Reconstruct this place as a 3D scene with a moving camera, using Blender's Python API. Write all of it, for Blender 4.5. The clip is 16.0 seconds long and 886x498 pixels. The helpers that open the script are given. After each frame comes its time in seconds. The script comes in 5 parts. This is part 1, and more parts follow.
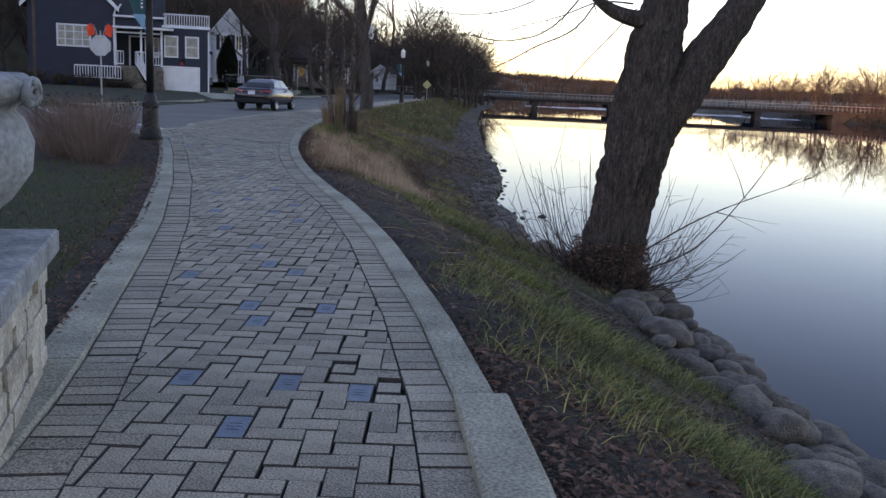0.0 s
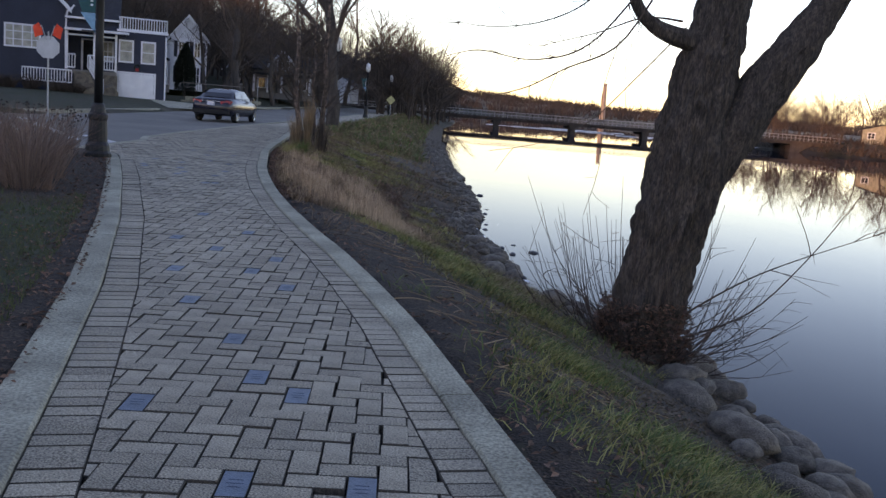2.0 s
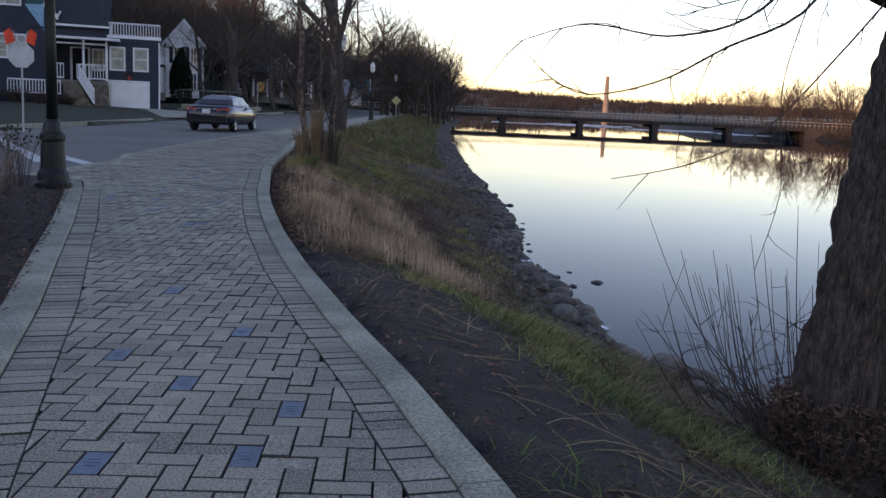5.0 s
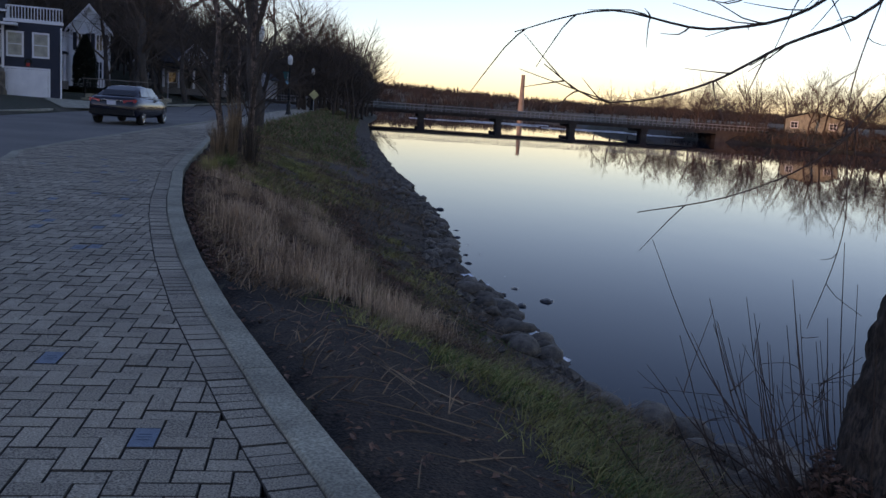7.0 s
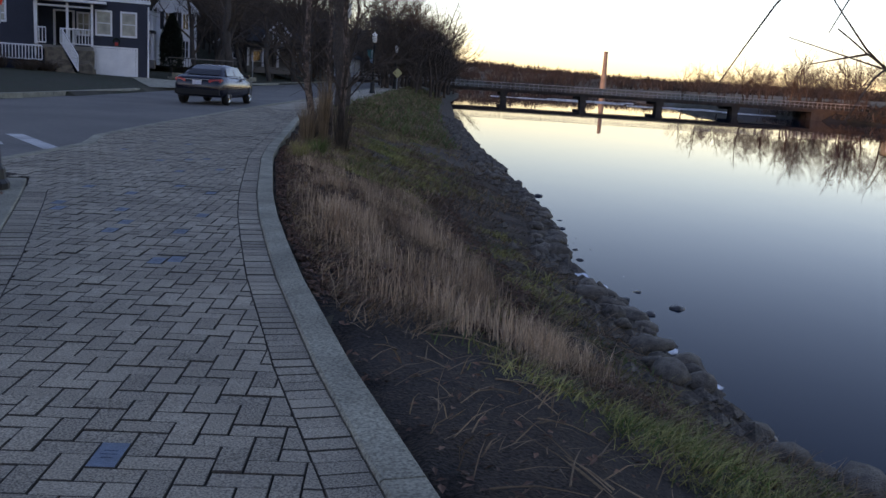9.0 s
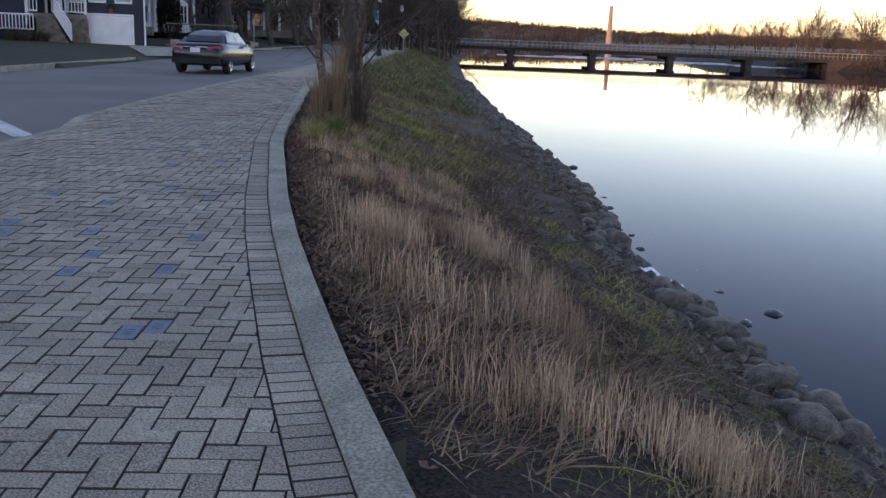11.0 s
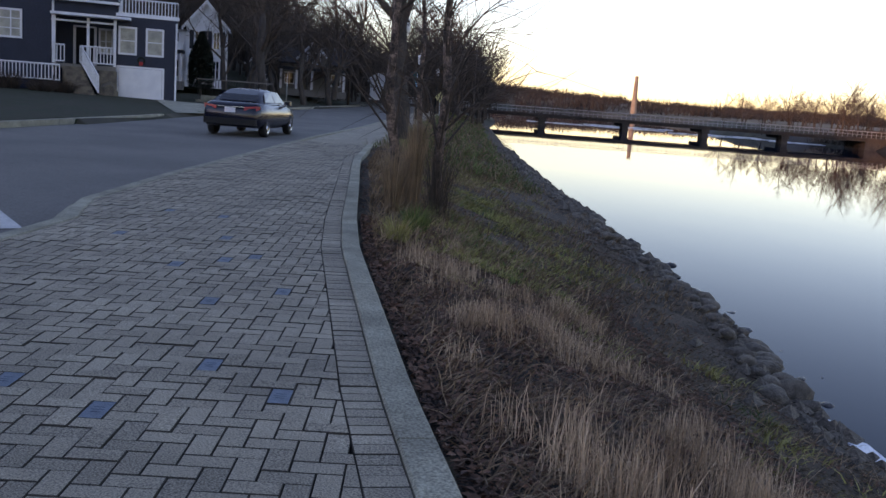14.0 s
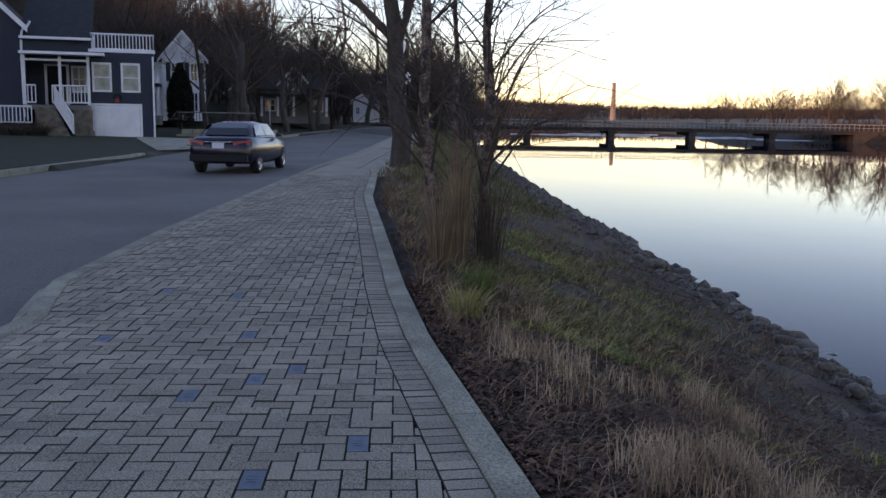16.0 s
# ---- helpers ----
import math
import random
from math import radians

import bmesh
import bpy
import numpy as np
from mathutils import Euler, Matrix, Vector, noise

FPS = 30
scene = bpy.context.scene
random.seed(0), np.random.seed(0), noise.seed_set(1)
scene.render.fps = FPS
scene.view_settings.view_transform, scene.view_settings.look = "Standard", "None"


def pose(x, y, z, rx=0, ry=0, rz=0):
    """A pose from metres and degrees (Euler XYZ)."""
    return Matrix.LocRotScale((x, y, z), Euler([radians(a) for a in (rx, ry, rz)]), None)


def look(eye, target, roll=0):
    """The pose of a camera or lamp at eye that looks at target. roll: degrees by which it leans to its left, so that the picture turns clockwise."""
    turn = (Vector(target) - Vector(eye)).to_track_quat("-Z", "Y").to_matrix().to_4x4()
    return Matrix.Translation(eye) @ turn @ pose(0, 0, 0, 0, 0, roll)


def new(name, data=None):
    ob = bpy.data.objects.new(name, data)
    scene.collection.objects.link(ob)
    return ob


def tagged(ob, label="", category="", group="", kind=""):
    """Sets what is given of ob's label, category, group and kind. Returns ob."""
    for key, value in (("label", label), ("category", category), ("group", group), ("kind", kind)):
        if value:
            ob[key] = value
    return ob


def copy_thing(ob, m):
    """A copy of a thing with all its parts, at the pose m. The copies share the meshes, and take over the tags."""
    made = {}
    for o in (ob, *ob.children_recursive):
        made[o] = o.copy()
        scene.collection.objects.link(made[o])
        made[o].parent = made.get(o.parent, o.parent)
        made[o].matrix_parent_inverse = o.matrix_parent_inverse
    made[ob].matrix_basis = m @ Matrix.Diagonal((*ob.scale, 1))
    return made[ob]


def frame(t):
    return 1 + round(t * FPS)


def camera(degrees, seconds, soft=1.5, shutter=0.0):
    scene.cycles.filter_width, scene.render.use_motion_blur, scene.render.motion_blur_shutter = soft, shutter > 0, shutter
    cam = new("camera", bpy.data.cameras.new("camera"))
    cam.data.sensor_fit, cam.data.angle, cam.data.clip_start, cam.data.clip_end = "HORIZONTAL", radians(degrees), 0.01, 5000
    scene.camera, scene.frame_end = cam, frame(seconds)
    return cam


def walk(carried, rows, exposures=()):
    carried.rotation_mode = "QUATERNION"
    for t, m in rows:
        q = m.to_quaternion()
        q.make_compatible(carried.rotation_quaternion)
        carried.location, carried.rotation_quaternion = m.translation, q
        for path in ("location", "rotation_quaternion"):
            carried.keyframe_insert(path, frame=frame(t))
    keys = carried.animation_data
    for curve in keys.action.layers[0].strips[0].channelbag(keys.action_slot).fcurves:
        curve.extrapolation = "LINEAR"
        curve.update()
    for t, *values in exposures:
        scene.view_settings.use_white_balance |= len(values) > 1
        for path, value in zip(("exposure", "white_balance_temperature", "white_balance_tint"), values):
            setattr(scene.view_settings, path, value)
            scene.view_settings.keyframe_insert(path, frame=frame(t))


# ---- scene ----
cam = camera(52.0, 16.0)
PATH = [
    (0, (0.277, 1.0, 1.28), (0.256, 2.969, 0.932), 2.6),
    (0.5, (0.157, 1.507, 1.312), (0.212, 3.489, 1.051), 3.7),
    (1, (-0.044, 2.012, 1.281), (-0.029, 3.992, 0.998), 3.4),
    (1.5, (-0.201, 2.52, 1.346), (-0.317, 4.494, 1.047), 3.8),
    (2, (-0.339, 3.074, 1.346), (-0.261, 5.048, 1.037), 4.6),
    (2.5, (-0.471, 3.742, 1.334), (-0.324, 5.708, 1.001), 3.3),
    (3, (-0.542, 4.292, 1.32), (-0.455, 6.26, 0.972), 3.7),
    (3.5, (-0.63, 4.889, 1.356), (-0.519, 6.852, 0.991), 3.5),
    (4, (-0.669, 5.459, 1.353), (-0.639, 7.424, 0.982), 2.8),
    (4.2, (-0.719, 5.71, 1.343), (-0.691, 7.677, 0.984), 2.9),
    (6.5, (-1.1, 7.758, 1.445), (-0.893, 9.726, 1.153), 2.8),
    (7, (-1.178, 8.153, 1.412), (-0.925, 10.112, 1.1), 3.9),
    (7.5, (-1.308, 8.508, 1.45), (-0.983, 10.455, 1.13), 4.4),
    (8, (-1.335, 8.886, 1.446), (-1.134, 10.857, 1.172), 1.7),
    (8.5, (-1.436, 9.301, 1.42), (-1.326, 11.263, 1.047), 2.6),
    (8.7, (-1.48, 9.471, 1.41), (-1.397, 11.435, 1.04), 3.8),
    (10.8, (-1.893, 11.735, 1.434), (-1.779, 13.688, 1.019), 1.8),
    (11, (-1.952, 11.949, 1.443), (-1.878, 13.895, 0.988), 2.3),
    (11.5, (-2.116, 12.584, 1.426), (-2.06, 14.544, 1.03), 4.0),
    (12, (-2.281, 13.216, 1.415), (-2.262, 15.178, 1.029), 1.6),
    (12.1, (-2.31, 13.351, 1.427), (-2.269, 15.32, 1.081), 2.1),
    (12.5, (-2.439, 13.756, 1.447), (-2.432, 15.735, 1.153), 3.0),
    (12.6, (-2.479, 13.876, 1.449), (-2.489, 15.857, 1.176), 4.2),
    (13, (-2.648, 14.333, 1.479), (-2.54, 16.305, 1.167), 3.7),
    (13.5, (-2.799, 14.928, 1.495), (-2.772, 16.901, 1.174), 2.0),
    (14, (-3.023, 15.514, 1.49), (-2.992, 17.487, 1.164), 4.3),
    (14.5, (-3.242, 16.099, 1.469), (-3.186, 18.074, 1.162), 1.7),
    (15, (-3.409, 16.663, 1.541), (-3.364, 18.642, 1.253), 2.6),
    (15.5, (-3.661, 17.247, 1.563), (-3.593, 19.217, 1.226), 2.6),
    (16, (-3.801, 17.836, 1.581), (-3.742, 19.814, 1.292), 0.9),
]
EXPOSURES = [(t, e, k + 230, 41) for t, e, k in ((0.0, 2.0, 7900), (0.5, 1.95, 7900), (1.5, 2.08, 7900), (2.0, 1.95, 7900), (2.5, 2.08, 7900), (3.0, 2.15, 7900), (4.0, 2.05, 7900), (6.3, 1.35, 7000), (6.5, 1.3, 6900), (7.0, 1.05, 6900), (7.5, 0.8, 6800), (8.0, 0.8, 6700), (8.5, 1.2, 7100), (8.7, 1.3, 7200), (11.0, 2.1, 7900), (12.0, 2.25, 7900), (12.5, 2.1, 7900), (13.0, 1.4, 7300), (13.5, 1.35, 7300), (14.0, 1.75, 7500), (14.5, 1.75, 7500), (15.5, 1.62, 7600), (16.0, 1.65, 7600))]
walk(cam, [(t, look(eye, target, roll)) for t, eye, target, roll in PATH], EXPOSURES)

# ---- sky and light ----
SUN_AZ, SUN_EL = -130.0, 6.3
world = bpy.data.worlds.new("dusk_sky")
scene.world = world
world.use_nodes = True
wn = world.node_tree
sky = wn.nodes.new("ShaderNodeTexSky")
sky.sky_type = "NISHITA"
sky.sun_disc = False
sky.sun_elevation, sky.sun_rotation = radians(SUN_EL), radians(SUN_AZ)
sky.air_density, sky.dust_density, sky.ozone_density = 0.9, 0.15, 2.3
back = wn.nodes["Background"]
back.inputs["Strength"].default_value = 0.15
wn.links.new(sky.outputs["Color"], back.inputs["Color"])
sun_data = bpy.data.lights.new("sun", "SUN")
sun_data.energy, sun_data.angle, sun_data.color = 1.2, radians(0.6), (1.0, 0.66, 0.36)
sun = new("sun", sun_data)
sun.matrix_world = look((0, 0, 50), (-math.sin(radians(SUN_AZ)) * 100, -math.cos(radians(SUN_AZ)) * 100, 50 - 100 * math.tan(radians(SUN_EL))))

R = random.Random(7)


# ---- materials ----
def material(name, base, other=None, scale=8.0, rough=0.8, metal=0.0, bump=0.3, fine=60.0, vary=0.0, grain=0.15, spec=0.4, stretch=(1, 1, 1), island=0.0):
    """Two colours blotched at one scale, grain at a finer one, relief from both."""
    m = bpy.data.materials.new(name)
    m.use_nodes = True
    t = m.node_tree
    b = t.nodes["Principled BSDF"]
    b.inputs["Roughness"].default_value, b.inputs["Metallic"].default_value = rough, metal
    b.inputs["Specular IOR Level"].default_value = spec
    co = t.nodes.new("ShaderNodeTexCoord")
    mp = t.nodes.new("ShaderNodeMapping")
    mp.inputs["Scale"].default_value = stretch
    t.links.new(co.outputs["Object"], mp.inputs["Vector"])
    big, small = t.nodes.new("ShaderNodeTexNoise"), t.nodes.new("ShaderNodeTexNoise")
    for n, sc, de in ((big, scale, 4), (small, fine, 2)):
        n.inputs["Scale"].default_value, n.inputs["Detail"].default_value = sc, de
        t.links.new(mp.outputs["Vector"], n.inputs["Vector"])
    ramp = t.nodes.new("ShaderNodeMapRange")
    ramp.inputs["From Min"].default_value, ramp.inputs["From Max"].default_value = 0.35, 0.65
    t.links.new(big.outputs["Fac"], ramp.inputs["Value"])
    mix = t.nodes.new("ShaderNodeMix")
    mix.data_type = "RGBA"
    other = other or tuple(c * 0.8 for c in base)
    mix.inputs["A"].default_value, mix.inputs["B"].default_value = (*base, 1), (*other, 1)
    t.links.new(ramp.outputs["Result"], mix.inputs["Factor"])
    hsv = t.nodes.new("ShaderNodeHueSaturation")
    t.links.new(mix.outputs["Result"], hsv.inputs["Color"])
    val = t.nodes.new("ShaderNodeMath")
    val.operation = "MULTIPLY_ADD"
    val.inputs[1].default_value, val.inputs[2].default_value = 2 * grain, 1 - grain
    crisp = t.nodes.new("ShaderNodeMapRange")
    crisp.inputs["From Min"].default_value, crisp.inputs["From Max"].default_value = 0.32, 0.68
    t.links.new(small.outputs["Fac"], crisp.inputs["Value"])
    t.links.new(crisp.outputs["Result"], val.inputs[0])
    last = val
    if vary or island:
        src = t.nodes.new("ShaderNodeObjectInfo" if vary else "ShaderNodeNewGeometry")
        r = t.nodes.new("ShaderNodeMath")
        r.operation = "MULTIPLY_ADD"
        a = vary or island
        r.inputs[1].default_value, r.inputs[2].default_value = 2 * a, -a
        t.links.new(src.outputs["Random" if vary else "Random Per Island"], r.inputs[0])
        last = t.nodes.new("ShaderNodeMath")
        t.links.new(val.outputs[0], last.inputs[0])
        t.links.new(r.outputs[0], last.inputs[1])
    t.links.new(last.outputs[0], hsv.inputs["Value"])
    t.links.new(hsv.outputs["Color"], b.inputs["Base Color"])
    if bump:
        add = t.nodes.new("ShaderNodeMath")
        t.links.new(big.outputs["Fac"], add.inputs[0])
        t.links.new(small.outputs["Fac"], add.inputs[1])
        bp = t.nodes.new("ShaderNodeBump")
        bp.inputs["Strength"].default_value, bp.inputs["Distance"].default_value = bump, 0.02
        t.links.new(add.outputs[0], bp.inputs["Height"])
        t.links.new(bp.outputs["Normal"], b.inputs["Normal"])
    return m


M = dict(
    paver=material("paver_concrete", (0.325, 0.278, 0.206), (0.238, 0.204, 0.152), 5, 0.72, fine=120, grain=0.6, bump=0.6, spec=0.5, vary=0.2),
    paver_rest=material("paver_concrete_run", (0.325, 0.278, 0.206), (0.238, 0.204, 0.152), 1.2, 0.72, fine=120, grain=0.6, bump=0.6, spec=0.5, island=0.2),
    paver_blue=material("engraved_blue_paver", (0.115, 0.165, 0.215), (0.085, 0.12, 0.16), 14, 0.55, fine=120, grain=0.2, vary=0.12),
    engraving=material("engraving", (0.045, 0.07, 0.115), None, 20, 0.8, bump=0),
    # paver sides and chamfers: shade of the open joints painted in, with dirt
    paver_edge=material("shaded_dirty_paver_edge", (0.048, 0.041, 0.034), (0.07, 0.06, 0.049), 9, 0.95, fine=120, grain=0.3),
    joint=material("joint_sand", (0.025, 0.021, 0.017), (0.04, 0.034, 0.027), 9, 0.95, fine=90, grain=0.4),
    concrete=material("kerb_concrete", (0.325, 0.31, 0.235), (0.20, 0.19, 0.145), 2.2, 0.85, fine=70, grain=0.4, bump=0.5, vary=0.08),
    asphalt=material("asphalt", (0.150, 0.140, 0.122), (0.105, 0.099, 0.088), 0.35, 0.75, fine=45, grain=0.3, bump=0.2),
    road_paint=material("road_paint", (0.55, 0.55, 0.53), (0.35, 0.35, 0.34), 3, 0.7, grain=0.2),
    yellow=material("yellow_kerb_paint", (0.55, 0.33, 0.05), None, 3, 0.7),
    soil=material("bank_soil", (0.080, 0.055, 0.036), (0.028, 0.020, 0.015), 2.6, 0.95, fine=34, grain=0.8, bump=0.9),
    mulch=material("mulch", (0.020, 0.015, 0.012), (0.042, 0.028, 0.019), 4.5, 0.95, fine=55, grain=0.8, bump=1.0),
    lawn=material("lawn_turf", (0.016, 0.028, 0.008), (0.030, 0.027, 0.014), 0.9, 0.95, fine=30, grain=0.5, bump=0.9),
    field=material("winter_ground", (0.055, 0.045, 0.028), (0.035, 0.034, 0.018), 0.06, 0.95, fine=0.8, grain=0.4),
    mud=material("river_mud", (0.03, 0.026, 0.02), None, 1, 0.8),
    rock=material("river_boulder", (0.145, 0.12, 0.094), (0.065, 0.053, 0.042), 4.5, 0.75, fine=38, grain=0.4, bump=0.8, vary=0.25),
    wet_rock=material("wet_boulder", (0.045, 0.043, 0.042), (0.025, 0.025, 0.026), 5, 0.35, fine=38, grain=0.3, bump=0.4, vary=0.2),
    bark=material("willow_bark", (0.085, 0.065, 0.052), (0.034, 0.027, 0.022), 24, 0.95, fine=70, grain=0.5, bump=1.0, stretch=(1, 1, 0.22)),
    bark_far=material("grey_bark", (0.085, 0.070, 0.060), (0.045, 0.038, 0.034), 5, 0.95, fine=40, grain=0.3, bump=0.5, stretch=(1, 1, 0.3)),
    birch=material("river_birch_bark", (0.21, 0.145, 0.112), (0.04, 0.030, 0.026), 11, 0.9, fine=40, grain=0.5, bump=1.0, stretch=(1, 1, 0.8)),
    twig=material("twigs", (0.085, 0.06, 0.045), (0.05, 0.037, 0.03), 3, 0.9, bump=0, island=0.25),
    twig_warm=material("russet_twigs", (0.085, 0.060, 0.046), (0.055, 0.040, 0.032), 0.2, 0.9, bump=0, vary=0.25),
    shoot=material("red_brown_shoots", (0.075, 0.046, 0.034), (0.045, 0.03, 0.025), 3, 0.8, bump=0, island=0.2),
    straw=material("straw", (0.56, 0.39, 0.26), (0.27, 0.165, 0.10), 1.5, 0.85, bump=0, island=0.35),
    dry_shrub=material("dry_pink_brown_stems", (0.20, 0.13, 0.10), (0.12, 0.08, 0.065), 2, 0.9, bump=0, island=0.35),
    straw_dull=material("matted_straw", (0.30, 0.20, 0.12), (0.11, 0.07, 0.042), 1.5, 0.9, bump=0, island=0.4),
    grass=material("bank_grass", (0.105, 0.155, 0.035), (0.045, 0.07, 0.018), 0.8, 0.8, bump=0, island=0.35),
    grass_pale=material("pale_grass", (0.32, 0.29, 0.095), (0.15, 0.13, 0.045), 0.8, 0.85, bump=0, island=0.35),
    leaf=material("dead_leaves", (0.185, 0.095, 0.06), (0.07, 0.038, 0.027), 6, 0.8, bump=0.2, island=0.45),
    litter=material("brown_leaf_litter", (0.135, 0.095, 0.055), (0.045, 0.034, 0.023), 3, 0.9, bump=0, island=0.5),
    iron=material("black_iron", (0.012, 0.013, 0.014), None, 6, 0.45, metal=0.3, bump=0.05),
    steel=material("galvanised_steel", (0.33, 0.34, 0.35), None, 5, 0.5, metal=0.6, bump=0.05),
    sign_back=material("sign_back", (0.42, 0.44, 0.46), (0.34, 0.36, 0.38), 3, 0.5, metal=0.2, bump=0.03),
    orange=material("orange_flag_cloth", (0.85, 0.07, 0.02), (0.7, 0.05, 0.02), 8, 0.7, bump=0.1),
    teal=material("teal_banner_cloth", (0.012, 0.085, 0.09), None, 4, 0.8, bump=0.1),
    skyblue=material("light_blue_banner_cloth", (0.16, 0.36, 0.50), None, 4, 0.8, bump=0.1),
    globe=material("lamp_globe", (0.75, 0.75, 0.72), None, 4, 0.3, bump=0),
    navy=material("navy_siding", (0.017, 0.024, 0.046), (0.013, 0.019, 0.038), 1, 0.6, fine=12, grain=0.15, bump=0.1),
    white=material("white_paint", (0.72, 0.73, 0.75), (0.62, 0.63, 0.66), 1.5, 0.55, fine=30, grain=0.06, bump=0.05),
    roof=material("dark_shingles", (0.030, 0.031, 0.036), (0.022, 0.023, 0.027), 3, 0.9, fine=25, grain=0.4, bump=0.5),
    grey_siding=material("grey_siding", (0.185, 0.17, 0.155), None, 1, 0.7, fine=12),
    stone=material("pillar_stone", (0.50, 0.45, 0.36), (0.34, 0.30, 0.24), 7, 0.9, fine=45, grain=0.25, bump=0.6, vary=0.18),
    urn=material("weathered_urn_concrete", (0.30, 0.31, 0.30), (0.17, 0.18, 0.18), 5, 0.85, fine=40, grain=0.25, bump=0.4),
    brown_stone=material("house_stone", (0.19, 0.16, 0.12), (0.10, 0.085, 0.07), 3, 0.9, fine=20, grain=0.3, bump=0.5),
    curtain=material("curtain_and_blind", (0.46, 0.44, 0.37), (0.28, 0.27, 0.23), 2, 0.9),
    shutter=material("black_shutter", (0.02, 0.022, 0.03), None, 6, 0.7),
    dark=material("dark_interior", (0.012, 0.012, 0.014), None, 2, 0.9, bump=0),
    bridge=material("bridge_concrete", (0.075, 0.058, 0.050), (0.045, 0.036, 0.032), 0.6, 0.85, fine=8, grain=0.2),
    rail=material("bridge_rail", (0.30, 0.28, 0.27), None, 0.6, 0.7),
    brick=material("chimney_brick", (0.30, 0.23, 0.185), (0.24, 0.18, 0.14), 0.3, 0.9, fine=4),
    red=material("hydrant_red", (0.40, 0.02, 0.02), None, 6, 0.45, bump=0.05),
    conifer=material("conifer_needles", (0.012, 0.022, 0.012), (0.007, 0.013, 0.008), 2, 0.9, bump=0, island=0.3),
    car=material("navy_car_paint", (0.004, 0.005, 0.016), None, 2, 0.22, metal=0.0, bump=0, grain=0.02, spec=0.5),
    rubber=material("tyre_rubber", (0.012, 0.012, 0.012), None, 20, 0.85, bump=0.1),
    chrome=material("alloy", (0.55, 0.56, 0.58), None, 10, 0.25, metal=1.0, bump=0),
    tail=material("tail_lamp_red", (0.35, 0.01, 0.01), None, 10, 0.2, bump=0),
    plate=material("licence_plate", (0.6, 0.6, 0.65), None, 30, 0.5, bump=0),
    far_wood=material("distant_woods", (0.042, 0.034, 0.032), (0.028, 0.024, 0.024), 0.03, 0.95, bump=0, island=0.3),
    foam=material("white_water", (0.75, 0.77, 0.8), (0.5, 0.53, 0.58), 1.2, 0.6, fine=9, grain=0.3),
    ice=material("river_ice", (0.75, 0.78, 0.82), (0.6, 0.64, 0.7), 8, 0.5, fine=50),
    seedhead=material("dark_seed_heads", (0.02, 0.016, 0.014), None, 10, 0.9, bump=0),
)


def glassy(name, base, rough):
    m = bpy.data.materials.new(name)
    m.use_nodes = True
    b = m.node_tree.nodes["Principled BSDF"]
    b.inputs["Base Color"].default_value, b.inputs["Roughness"].default_value = (*base, 1), rough
    b.inputs["IOR"].default_value = 1.5
    return m


M["glass"] = glassy("window_glass", (0.02, 0.022, 0.026), 0.04)
M["water"] = glassy("river_water", (0.003, 0.012, 0.026), 0.02)
wt = M["water"].node_tree
wb = wt.nodes["Principled BSDF"]
wb.inputs["IOR"].default_value = 1.10
wco, wmp, wno, wbp = (wt.nodes.new(k) for k in ("ShaderNodeTexCoord", "ShaderNodeMapping", "ShaderNodeTexNoise", "ShaderNodeBump"))
wmp.inputs["Scale"].default_value = (0.8, 0.35, 1)
wno.inputs["Scale"].default_value, wno.inputs["Detail"].default_value = 0.8, 3
wbp.inputs["Strength"].default_value, wbp.inputs["Distance"].default_value = 0.06, 0.05
wt.links.new(wco.outputs["Object"], wmp.inputs["Vector"])
wt.links.new(wmp.outputs["Vector"], wno.inputs["Vector"])
wt.links.new(wno.outputs["Fac"], wbp.inputs["Height"])
wt.links.new(wbp.outputs["Normal"], wb.inputs["Normal"])


